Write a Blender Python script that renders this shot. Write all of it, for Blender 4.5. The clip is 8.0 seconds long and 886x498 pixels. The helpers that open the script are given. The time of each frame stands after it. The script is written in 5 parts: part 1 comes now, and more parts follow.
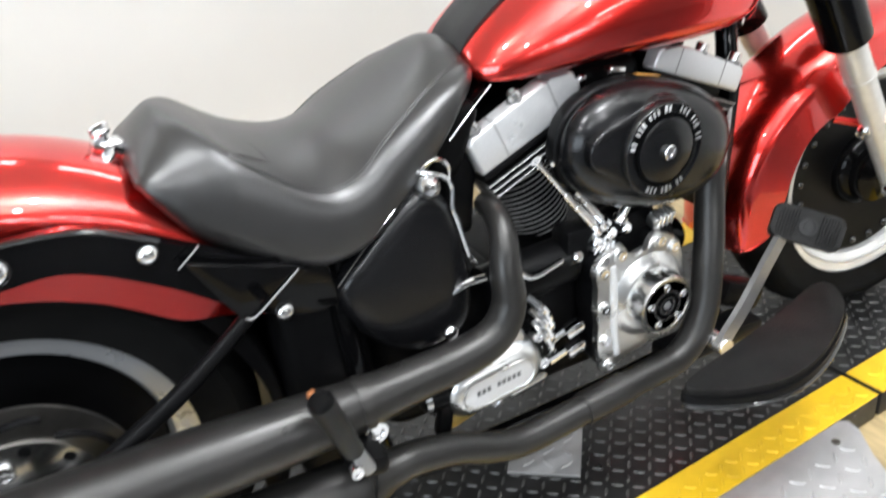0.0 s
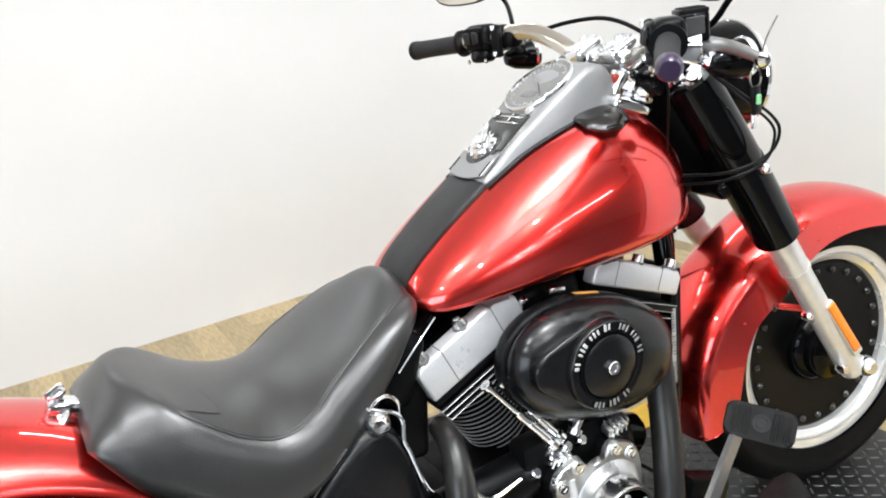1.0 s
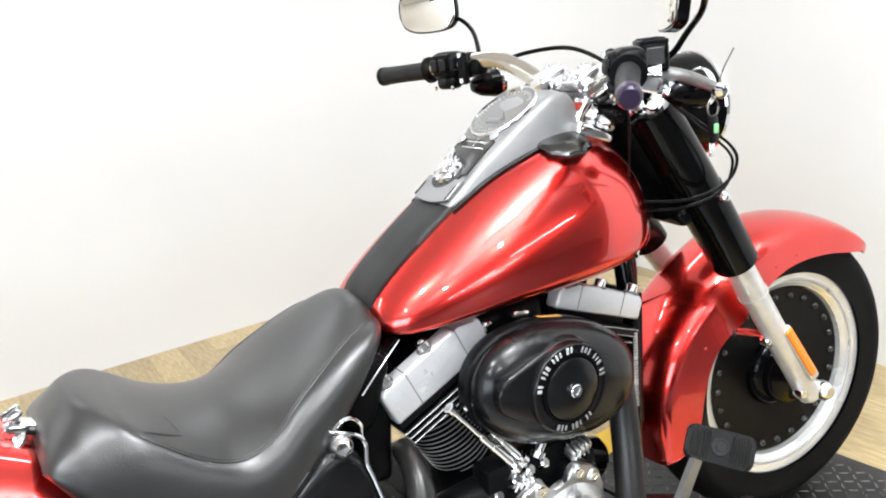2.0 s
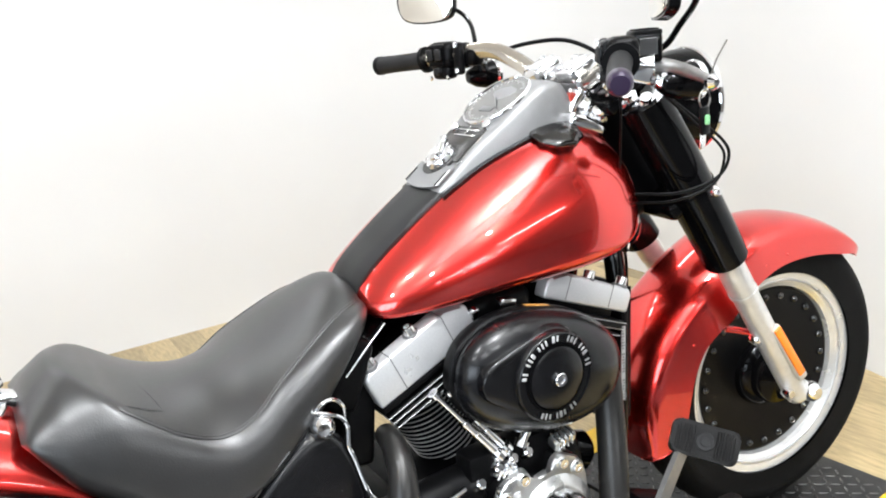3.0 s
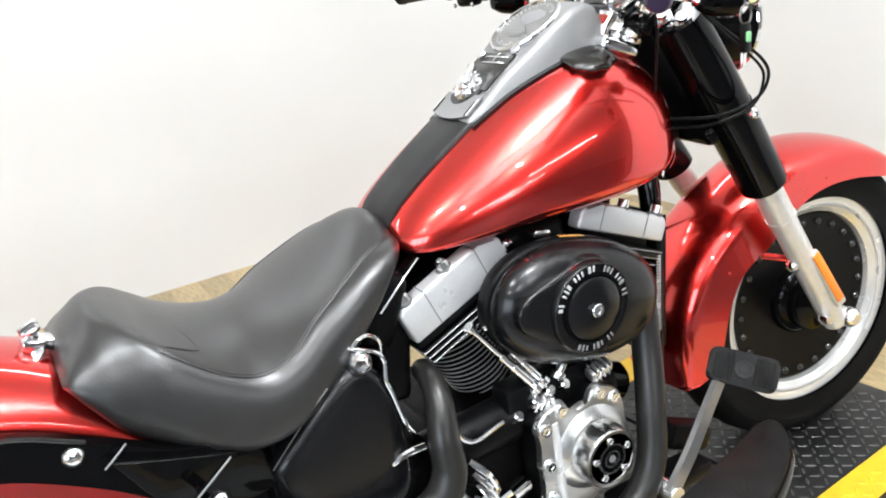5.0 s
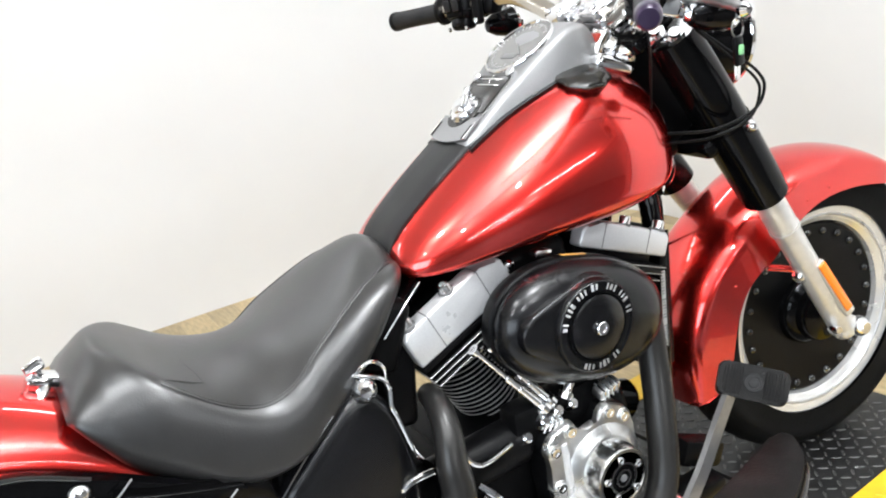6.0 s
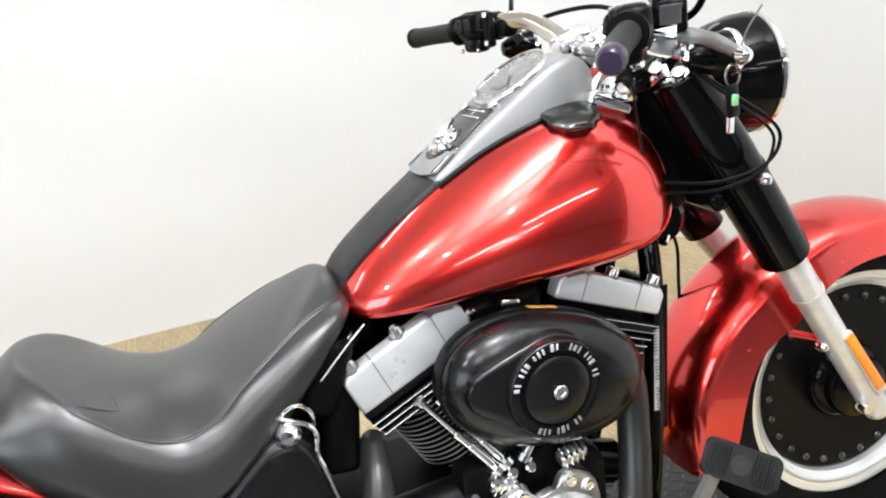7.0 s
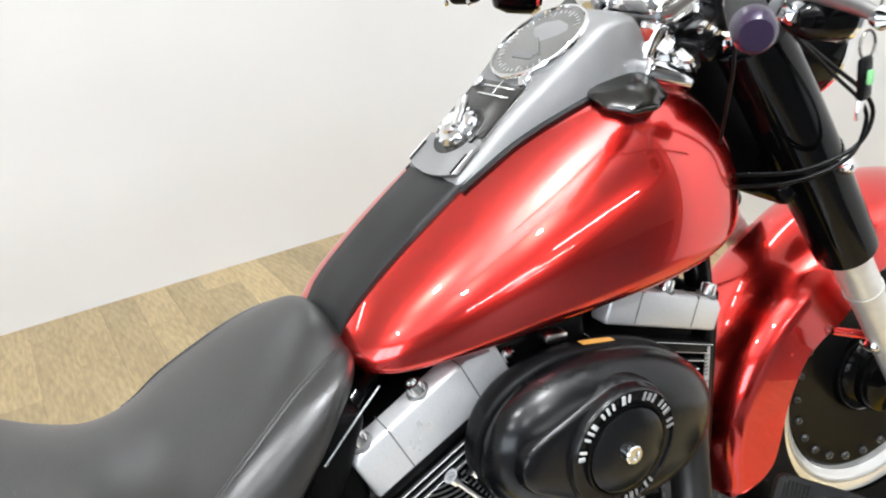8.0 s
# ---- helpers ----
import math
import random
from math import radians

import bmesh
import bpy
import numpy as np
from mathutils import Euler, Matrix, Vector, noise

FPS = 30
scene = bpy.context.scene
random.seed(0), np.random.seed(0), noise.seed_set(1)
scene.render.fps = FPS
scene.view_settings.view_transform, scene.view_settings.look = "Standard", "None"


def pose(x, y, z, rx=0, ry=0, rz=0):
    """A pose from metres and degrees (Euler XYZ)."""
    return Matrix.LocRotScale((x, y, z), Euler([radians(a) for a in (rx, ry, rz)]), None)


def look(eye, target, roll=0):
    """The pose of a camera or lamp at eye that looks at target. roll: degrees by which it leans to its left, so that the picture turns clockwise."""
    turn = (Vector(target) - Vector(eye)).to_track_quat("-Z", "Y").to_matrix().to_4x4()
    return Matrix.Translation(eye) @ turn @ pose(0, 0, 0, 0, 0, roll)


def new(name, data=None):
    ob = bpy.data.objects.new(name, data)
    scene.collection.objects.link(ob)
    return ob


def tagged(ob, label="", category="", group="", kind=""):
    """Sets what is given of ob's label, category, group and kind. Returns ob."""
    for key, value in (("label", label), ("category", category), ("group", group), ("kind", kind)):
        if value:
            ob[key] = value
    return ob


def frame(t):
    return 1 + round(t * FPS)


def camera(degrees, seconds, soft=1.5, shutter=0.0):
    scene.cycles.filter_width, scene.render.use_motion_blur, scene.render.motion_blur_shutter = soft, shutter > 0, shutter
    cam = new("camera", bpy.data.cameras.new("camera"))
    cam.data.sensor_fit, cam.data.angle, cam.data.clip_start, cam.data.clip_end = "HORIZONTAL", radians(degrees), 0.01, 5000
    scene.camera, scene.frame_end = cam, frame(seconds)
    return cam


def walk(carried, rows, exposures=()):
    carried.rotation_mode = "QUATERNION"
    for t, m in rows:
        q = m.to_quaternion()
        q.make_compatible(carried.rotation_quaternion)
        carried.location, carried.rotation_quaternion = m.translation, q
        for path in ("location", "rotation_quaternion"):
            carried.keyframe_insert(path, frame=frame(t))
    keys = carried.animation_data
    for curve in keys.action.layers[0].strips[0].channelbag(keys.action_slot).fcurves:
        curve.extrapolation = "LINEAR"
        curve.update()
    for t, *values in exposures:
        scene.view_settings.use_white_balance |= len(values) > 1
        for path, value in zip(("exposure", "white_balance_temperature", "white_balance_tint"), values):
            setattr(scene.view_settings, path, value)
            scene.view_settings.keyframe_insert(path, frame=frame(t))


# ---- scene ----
from mathutils.bvhtree import BVHTree

cam = camera(57.42, 8.0, 1.9, 0.3)
ROWS = [
    (0, 0.1688, -1.0469, 1.0384, 62.39, 5.13, -27.93),
    (0.5, 0.2489, -1.0687, 1.0763, 68.10, 7.06, -28.09),
    (1, 0.2354, -1.0762, 1.1520, 72.61, 8.13, -29.87),
    (1.5, 0.2236, -1.0857, 1.1497, 73.98, 7.66, -30.79),
    (2, 0.2340, -1.0874, 1.1490, 74.22, 7.05, -31.92),
    (2.2, 0.2395, -1.1000, 1.1335, 75.20, 6.69, -31.83),
    (3.3, 0.2418, -1.0973, 1.1209, 74.11, 5.44, -31.61),
    (3.5, 0.2413, -1.0946, 1.1310, 73.94, 5.60, -31.72),
    (4, 0.2447, -1.0873, 1.1263, 72.88, 6.06, -31.47),
    (4.5, 0.2257, -1.0734, 1.1223, 71.92, 6.39, -28.60),
    (4.7, 0.2291, -1.0705, 1.1075, 70.27, 6.79, -29.39),
    (5.8, 0.2489, -1.0814, 1.1102, 72.00, 8.04, -31.74),
    (6, 0.2467, -1.0773, 1.1071, 71.87, 9.68, -30.71),
    (6.5, 0.3411, -1.0989, 1.0905, 73.95, 8.24, -24.25),
    (7, 0.4629, -1.0860, 1.1100, 73.10, 7.08, -22.58),
    (7.5, 0.4597, -0.9686, 1.1313, 68.19, 3.66, -25.28),
    (8, 0.4529, -0.7631, 1.1327, 67.96, 6.70, -30.28),
]
BETWEEN = [      # where the camera hurries: eye, target and lean
    (0.2, (0.207, -1.045, 1.065), (1.001, 0.584, 0.218), -5.9),
    (0.7, (0.244, -1.079, 1.101), (1.084, 0.612, 0.443), -8.3),
    (0.8, (0.241, -1.068, 1.130), (1.119, 0.604, 0.473), -7.6),
    (1.2, (0.224, -1.083, 1.157), (1.112, 0.606, 0.558), -8.3),
    (3.8, (0.237, -1.085, 1.132), (1.207, 0.574, 0.577), -6.8),
    (4.3, (0.228, -1.069, 1.118), (1.156, 0.591, 0.500), -6.0),
    (6.2, (0.277, -1.088, 1.114), (1.155, 0.596, 0.486), -11.0),
    (6.3, (0.293, -1.084, 1.103), (1.129, 0.641, 0.531), -10.5),
    (6.7, (0.406, -1.101, 1.098), (1.068, 0.699, 0.531), -6.2),
    (7.2, (0.472, -1.053, 1.114), (1.189, 0.697, 0.463), -6.4),
    (7.8, (0.440, -0.826, 1.135), (1.290, 0.831, 0.406), -6.1),
]
walk(cam, sorted([(t, pose(x, y, z, rx, ry, rz)) for t, x, y, z, rx, ry, rz in ROWS] + [(t, look(eye, to, lean)) for t, eye, to, lean in BETWEEN], key=lambda row: row[0]),
     [(0.0, 0.12), (1.0, 0.13), (2.0, 0.23), (3.5, 0.21), (4.5, 0.20), (6.5, 0.16), (7.5, 0.14), (8.0, 0.06)])

# ---- light ----
world = bpy.data.worlds.new("world")
world.use_nodes = True
world.node_tree.nodes["Background"].inputs[0].default_value = (0.9, 0.95, 1.0, 1)
world.node_tree.nodes["Background"].inputs[1].default_value = 0.05
scene.world = world
scene.view_settings.exposure = 0.0
LAMPS = [  # long tubes: x, y, length along x, width, watts
    # the first three are added out of view to brighten the north wall
    (-1.7, 1.95, 1.2, 0.08, 11), (0.1, 1.95, 1.2, 0.08, 11), (1.8, 1.80, 1.2, 0.08, 11),
    (2.8, -5.8, 2.8, 0.10, 90), (-0.3, -8.4, 2.8, 0.12, 150), (1.6, -9.8, 2.8, 0.12, 150), (1.0, -14.0, 2.8, 0.16, 150),
]
ADDED_UPLIGHTS = [(1.25, -1.10, 1.5, 92), (0.6, -1.7, 1.8, 26)]     # unseen bars added to brighten the ceiling: x, y, length, watts
SPOTS = [(-0.5, -0.85), (0.9, -1.0), (-0.5, -2.7), (0.75, -2.5), (-1.7, -1.6)]    # round downlights
SPOT_WATTS = 33
WINDOW = (-4.9, -1.5, 0.45, 2.45)    # in the west wall: y from, y to, z from, z to
CEIL = 2.9
for lx, ly, ll, lw, watts in LAMPS:
    data = bpy.data.lights.new("ceiling_tube", "AREA")
    data.shape, data.size, data.size_y, data.energy, data.color = "RECTANGLE", ll, lw, watts, (0.94, 0.97, 1.0)
    lamp = new("tube_light", data)
    lamp.location = (lx, ly, CEIL - 0.075)

for lx, ly, ll, watts in ADDED_UPLIGHTS:
    data = bpy.data.lights.new("ceiling_fill", "AREA")
    data.shape, data.size, data.size_y, data.energy, data.color = "RECTANGLE", ll, 0.05, watts, (0.94, 0.97, 1.0)
    lamp = new("ceiling_fill", data)
    lamp.matrix_world = pose(lx, ly, CEIL - 0.42, 180, 0, 0)
for lx, ly in SPOTS:
    data = bpy.data.lights.new("downlight", "AREA")
    data.shape, data.size, data.energy, data.color = "DISK", 0.11, SPOT_WATTS, (0.94, 0.97, 1.0)
    lamp = new("downlight", data)
    lamp.location = (lx, ly, CEIL - 0.012)
sky = bpy.data.lights.new("window_daylight", "AREA")
sky.shape, sky.size, sky.size_y, sky.energy, sky.color = "RECTANGLE", WINDOW[1] - WINDOW[0], WINDOW[3] - WINDOW[2], 150, (0.80, 0.90, 1.0)
daylight = new("window_daylight", sky)
daylight.matrix_world = pose(-3.26, (WINDOW[0] + WINDOW[1]) / 2, (WINDOW[2] + WINDOW[3]) / 2, 90, 0, -90)


# ---- materials ----
def material(name, color, rough=0.5, metal=0.0, coat=0.0, coat_rough=0.05, spec=0.5, grain=0.0, grain_scale=60.0,
             bump=0.0, bump_scale=200.0, rough_var=0.0, second=None, second_scale=4.0, second_amount=0.5, islands=0.0, aniso=None):
    """A principled material with two scales of variation in colour, gloss and relief."""
    m = bpy.data.materials.new(name)
    m.use_nodes = True
    nt = m.node_tree
    b = nt.nodes["Principled BSDF"]
    b.inputs["Base Color"].default_value = (*color, 1)
    b.inputs["Roughness"].default_value = rough
    b.inputs["Metallic"].default_value = metal
    b.inputs["Coat Weight"].default_value = coat
    b.inputs["Coat Roughness"].default_value = coat_rough
    b.inputs["Specular IOR Level"].default_value = spec
    tc = nt.nodes.new("ShaderNodeTexCoord")
    mp = nt.nodes.new("ShaderNodeMapping")
    nt.links.new(tc.outputs["Object"], mp.inputs["Vector"])
    if aniso:
        mp.inputs["Scale"].default_value = aniso
    src = None

    def noise_node(scale, detail=4.0):
        n = nt.nodes.new("ShaderNodeTexNoise")
        n.inputs["Scale"].default_value = scale
        n.inputs["Detail"].default_value = detail
        nt.links.new(mp.outputs["Vector"], n.inputs["Vector"])
        return n

    def mix(a, bcol, fac):
        x = nt.nodes.new("ShaderNodeMix")
        x.data_type = "RGBA"
        if isinstance(fac, float):
            x.inputs["Factor"].default_value = fac
        else:
            nt.links.new(fac, x.inputs["Factor"])
        for sock, v in (("A", a), ("B", bcol)):
            s = [i for i in x.inputs if i.name == sock and i.type == "RGBA"][0]
            if isinstance(v, tuple):
                s.default_value = (*v, 1)
            else:
                nt.links.new(v, s)
        return [o for o in x.outputs if o.type == "RGBA"][0]

    def ramp(fac, lo, hi, a=0.0, bb=1.0):
        r = nt.nodes.new("ShaderNodeMapRange")
        r.inputs[1].default_value, r.inputs[2].default_value = lo, hi
        r.inputs[3].default_value, r.inputs[4].default_value = a, bb
        nt.links.new(fac, r.inputs[0])
        return r.outputs[0]

    if second:
        n = noise_node(second_scale)
        src = mix(color, second, ramp(n.outputs["Fac"], 0.35, 0.7, 0.0, second_amount))
    if grain:
        n = noise_node(grain_scale, 6.0)
        dark = tuple(c * (1 - grain) for c in color)
        src = mix(src if src else color, dark, ramp(n.outputs["Fac"], 0.35, 0.75, 0.0, 0.8))
    if islands:
        oi = nt.nodes.new("ShaderNodeObjectInfo")
        hsv = nt.nodes.new("ShaderNodeHueSaturation")
        nt.links.new(ramp(oi.outputs["Random"], 0, 1, 1 - islands, 1 + islands), hsv.inputs["Value"])
        if src:
            nt.links.new(src, hsv.inputs["Color"])
        else:
            hsv.inputs["Color"].default_value = (*color, 1)
        src = hsv.outputs["Color"]
    if src:
        nt.links.new(src, b.inputs["Base Color"])
    if rough_var:
        n = noise_node(9.0, 5.0)
        nt.links.new(ramp(n.outputs["Fac"], 0.3, 0.75, max(rough - rough_var, 0.02), min(rough + rough_var, 1)), b.inputs["Roughness"])
    if bump:
        n = noise_node(bump_scale, 3.0)
        bp = nt.nodes.new("ShaderNodeBump")
        bp.inputs["Strength"].default_value = bump
        bp.inputs["Distance"].default_value = 0.002
        nt.links.new(n.outputs["Fac"], bp.inputs["Height"])
        nt.links.new(bp.outputs["Normal"], b.inputs["Normal"])
    return m


RED = material("candy_red_paint", (0.93, 0.23, 0.195), 0.25, 1.0, 1.0, 0.01, grain=0.10, grain_scale=900, second=(0.97, 0.43, 0.30), second_scale=7, second_amount=0.8, aniso=(0.45, 1.0, 1.3))
RED.node_tree.nodes["Principled BSDF"].inputs["Coat IOR"].default_value = 1.65
RED.node_tree.nodes["Principled BSDF"].inputs["Coat Tint"].default_value = (0.82, 0.140, 0.140, 1)     # a clear red lacquer over bright flake
GLOSS = material("gloss_black_paint", (0.002, 0.002, 0.0022), 0.07, 0, 0.0, 0.05, spec=0.14, rough_var=0.05)
SATIN = material("satin_black_powder_coat", (0.003, 0.003, 0.0033), 0.36, spec=0.10, bump=0.08, bump_scale=900, rough_var=0.08)
WRINKLE = material("wrinkle_black_enamel", (0.003, 0.003, 0.0033), 0.42, spec=0.07, bump=0.3, bump_scale=700, rough_var=0.1)
PIPE = material("black_ceramic_exhaust", (0.027, 0.026, 0.025), 0.36, 0.5, spec=0.5, rough_var=0.1, grain=0.2, grain_scale=40, bump=0.05, bump_scale=600)
LEATHER = material("black_seat_leather", (0.019, 0.0186, 0.0182), 0.33, spec=0.68, grain=0.25, grain_scale=25, bump=0.14, bump_scale=420, rough_var=0.03)
RUBBER = material("tyre_rubber", (0.0045, 0.0045, 0.0045), 0.7, spec=0.10, bump=0.25, bump_scale=120, grain=0.3, grain_scale=30)
PADRUB = material("ribbed_rubber", (0.012, 0.012, 0.0125), 0.6, spec=0.22, bump=0.2, bump_scale=300, second=(0.024, 0.024, 0.024), second_scale=20)
CHROME = material("chrome", (0.86, 0.86, 0.87), 0.07, 1.0, rough_var=0.03)
POLISH = material("polished_aluminium", (0.82, 0.82, 0.81), 0.2, 1.0, rough_var=0.08, grain=0.1, grain_scale=50)
SILVER = material("silver_engine_paint", (0.66, 0.665, 0.67), 0.32, 0.42, rough_var=0.08, grain=0.12, grain_scale=300, bump=0.08, bump_scale=800)
DASH = material("satin_silver_console", (0.25, 0.25, 0.252), 0.48, 0.55, 0.1, grain=0.1, grain_scale=500)
FINEDGE = material("machined_fin_edge", (0.64, 0.64, 0.63), 0.36, 0.4)
RIMLIP = material("machined_rim_lip", (0.76, 0.755, 0.735), 0.24, 0.55, rough_var=0.1)
LEVER = material("satin_lever_alloy", (0.36, 0.355, 0.35), 0.42, 0.85, rough_var=0.08, grain=0.15, grain_scale=80)
SIGHT = material("dark_sight_glass", (0.045, 0.046, 0.047), 0.18, 0, 0.5)
NICKEL = material("satin_nickel_bar", (0.66, 0.62, 0.56), 0.2, 1.0, rough_var=0.05)
STEEL = material("brake_steel", (0.20, 0.19, 0.175), 0.34, 1.0, grain=0.2, grain_scale=80, aniso=(1, 1, 1))
ORANGE = material("orange_reflector", (0.9, 0.22, 0.01), 0.25, 0, 0.5, bump=0.1, bump_scale=500)
PURPLE = material("plum_end_cap", (0.022, 0.012, 0.036), 0.3, 0.2, 0.3)
GREEN = material("green_key_tag", (0.22, 0.55, 0.24), 0.5)
FORKLEG = material("satin_fork_leg", (0.70, 0.685, 0.65), 0.33, 0.5, rough_var=0.08, grain=0.15, grain_scale=60)
CAPMETAL = material("black_chrome_cap", (0.085, 0.084, 0.082), 0.17, 1.0, rough_var=0.04)
STUD = material("black_stud", (0.012, 0.012, 0.012), 0.10, 0, spec=0.7)
RIMGREY = material("grey_rim_lip", (0.46, 0.465, 0.475), 0.34, 0.6, rough_var=0.1)
INLAY = material("smoked_inlay", (0.030, 0.029, 0.028), 0.22, 0.4, spec=0.5)
MAT = material("worn_board_rubber", (0.006, 0.006, 0.006), 0.55, spec=0.13, bump=0.4, bump_scale=260, second=(0.018, 0.017, 0.016), second_scale=22, rough_var=0.15)
DARKPRINT = material("grey_print", (0.12, 0.12, 0.12), 0.5)
LABEL = material("label_paper", (0.40, 0.40, 0.39), 0.5)
AMBERTAPE = material("amber_sticker", (0.55, 0.27, 0.06), 0.4)
AIRBLACK = material("satin_black_cover", (0.0040, 0.0040, 0.0046), 0.23, spec=0.32, rough_var=0.05, bump=0.03, bump_scale=900)
SHOPWALL = material("grey_workshop_wall", (0.15, 0.138, 0.122), 0.7, second=(0.12, 0.11, 0.10), second_scale=1.5, bump=0.1, bump_scale=60)
DARKFLOOR = material("dark_unseen_floor", (0.062, 0.064, 0.067), 0.5, second=(0.048, 0.050, 0.053), second_scale=1.2, grain=0.2, grain_scale=30)
STRAP = material("black_strap_leather", (0.012, 0.012, 0.012), 0.5, spec=0.3, bump=0.2, bump_scale=400, rough_var=0.08, grain=0.2, grain_scale=30)
DIAL = material("gauge_face", (0.085, 0.082, 0.076), 0.4, 0.0, 1.0, 0.02, grain=0.1, grain_scale=200)
RUST = material("rusty_copper", (0.30, 0.11, 0.04), 0.6, 0.3, grain=0.5, grain_scale=150)
BRASS = material("yellowed_case", (0.55, 0.42, 0.16), 0.4, 0.7, grain=0.3, grain_scale=60)
MIRROR = material("mirror_glass", (0.86, 0.82, 0.75), 0.02, 1.0)
LENS = material("clear_lens", (0.9, 0.9, 0.9), 0.03)
LENS.node_tree.nodes["Principled BSDF"].inputs["Transmission Weight"].default_value = 0.9
WALL = material("white_painted_wall", (0.785, 0.785, 0.782), 0.5, second=(0.735, 0.733, 0.73), second_scale=1.2, bump=0.06, bump_scale=120, rough_var=0.05)
CEILING = material("white_painted_ceiling", (0.80, 0.80, 0.80), 0.8, second=(0.74, 0.74, 0.74), second_scale=1.5, bump=0.1, bump_scale=90)
PLANK = material("oak_vinyl_plank", (0.52, 0.40, 0.21), 0.34, grain=0.55, grain_scale=16, aniso=(5, 0.9, 1), second=(0.34, 0.245, 0.12), second_scale=2.6, islands=0.20, bump=0.05, bump_scale=80)
CAST = material("cast_silver_cover", (0.70, 0.70, 0.69), 0.31, 1.0, rough_var=0.08, grain=0.12, grain_scale=40)
UNDER = material("dark_joint", (0.30, 0.21, 0.11), 0.8, grain=0.2, grain_scale=30)
BLACKPLATE = material("black_painted_tread_plate", (0.008, 0.008, 0.008), 0.42, 0.2, grain=0.3, grain_scale=25, second=(0.020, 0.019, 0.018), second_scale=9, rough_var=0.15, bump=0.1, bump_scale=250)
TREADWEAR = material("worn_tread_tops", (0.105, 0.104, 0.10), 0.36, 0.5, grain=0.5, grain_scale=35, rough_var=0.15)
SILVERPLATE = material("aluminium_tread_plate", (0.50, 0.50, 0.50), 0.4, 0.55, grain=0.2, grain_scale=30, rough_var=0.12, second=(0.42, 0.41, 0.40), second_scale=6)
YELLOW = material("yellow_safety_paint", (0.80, 0.50, 0.015), 0.45, grain=0.25, grain_scale=25, second=(0.66, 0.40, 0.02), second_scale=7, rough_var=0.1, bump=0.1, bump_scale=150)
FIXTURE = material("white_enamel_fixture", (0.8, 0.8, 0.8), 0.4, rough_var=0.05)


# ---- mesh helpers ----
def part(name, bm, mat, parent=None, label="", smooth=35, m=None):
    """Links a bmesh as one mesh object under a thing or a part."""
    me = bpy.data.meshes.new(name)
    if m is not None:
        bm.transform(m)
    bmesh.ops.recalc_face_normals(bm, faces=bm.faces)
    for f in bm.faces:
        f.smooth = smooth > 0
    bm.to_mesh(me)
    bm.free()
    if smooth:
        me.set_sharp_from_angle(angle=radians(smooth))
    mats = mat if isinstance(mat, (list, tuple)) else [mat]
    for x in mats:
        me.materials.append(x)
    ob = new(name, me)
    if parent:
        ob.parent = parent
    if label:
        tagged(ob, label)
    return ob


def thing(name, label, category, at=(0, 0, 0), group="", kind=""):
    e = new(name)
    e.empty_display_size = 0.05
    return tagged(e, label, category, group, kind)


def basis(at, zdir, xdir=(1, 0, 0)):
    z = Vector(zdir).normalized()
    x = Vector(xdir)
    x = (x - z * x.dot(z)).normalized()
    y = z.cross(x)
    return Matrix(((x.x, y.x, z.x, at[0]), (x.y, y.y, z.y, at[1]), (x.z, y.z, z.z, at[2]), (0, 0, 0, 1)))


def spline(pts, steps=6):
    """Points along a Catmull-Rom curve through pts."""
    p = [np.array(q, float) for q in pts]
    if len(p) < 3:
        return p
    p = [2 * p[0] - p[1]] + p + [2 * p[-1] - p[-2]]
    out = []
    for i in range(1, len(p) - 2):
        a, b, c, d = p[i - 1:i + 3]
        for k in range(steps):
            t = k / steps
            out.append(0.5 * (2 * b + (c - a) * t + (2 * a - 5 * b + 4 * c - d) * t * t + (3 * b - a - 3 * c + d) * t ** 3))
    out.append(p[-2])
    return out


def loft(rings, closed=True, cap=True, bm=None):
    bm = bm or bmesh.new()
    vs = [[bm.verts.new(tuple(map(float, q))) for q in r] for r in rings]
    n = len(rings[0])
    for a, b in zip(vs, vs[1:]):
        for i in range(n if closed else n - 1):
            j = (i + 1) % n
            bm.faces.new((a[i], a[j], b[j], b[i]))
    if cap and closed:
        bm.faces.new(list(reversed(vs[0])))
        bm.faces.new(vs[-1])
    return bm


def tube(pts, r, seg=12, steps=6, bm=None, cap=True):
    """A round tube along a smooth curve; r is a radius or one per point."""
    rr = r if isinstance(r, (list, tuple)) else [r] * len(pts)
    q = spline([(*p, s) for p, s in zip(pts, rr)], steps)
    rings = []
    up = None
    for i, c in enumerate(q):
        d = Vector(q[min(i + 1, len(q) - 1)][:3] - q[max(i - 1, 0)][:3]).normalized()
        if up is None:
            up = d.orthogonal().normalized()
        up = (up - d * up.dot(d)).normalized()
        side = d.cross(up)
        rings.append([Vector(c[:3]) + float(c[3]) * (math.cos(a) * up + math.sin(a) * side) for a in (2 * math.pi * k / seg for k in range(seg))])
    return loft(rings, True, cap, bm)


def revolve(profile, m, seg=48, bm=None, cap=True, arc=(0, 360)):
    """Turns (radius, height) points round the z axis of m."""
    bm = bm or bmesh.new()
    full = arc == (0, 360)
    rings = []
    for r, h in profile:
        k = seg if full else seg + 1
        rings.append([m @ Vector((max(r, 1e-4) * math.cos(a), max(r, 1e-4) * math.sin(a), h)) for a in (radians(arc[0] + (arc[1] - arc[0]) * i / seg) for i in range(k))])
    return loft(rings, full, cap and full, bm)


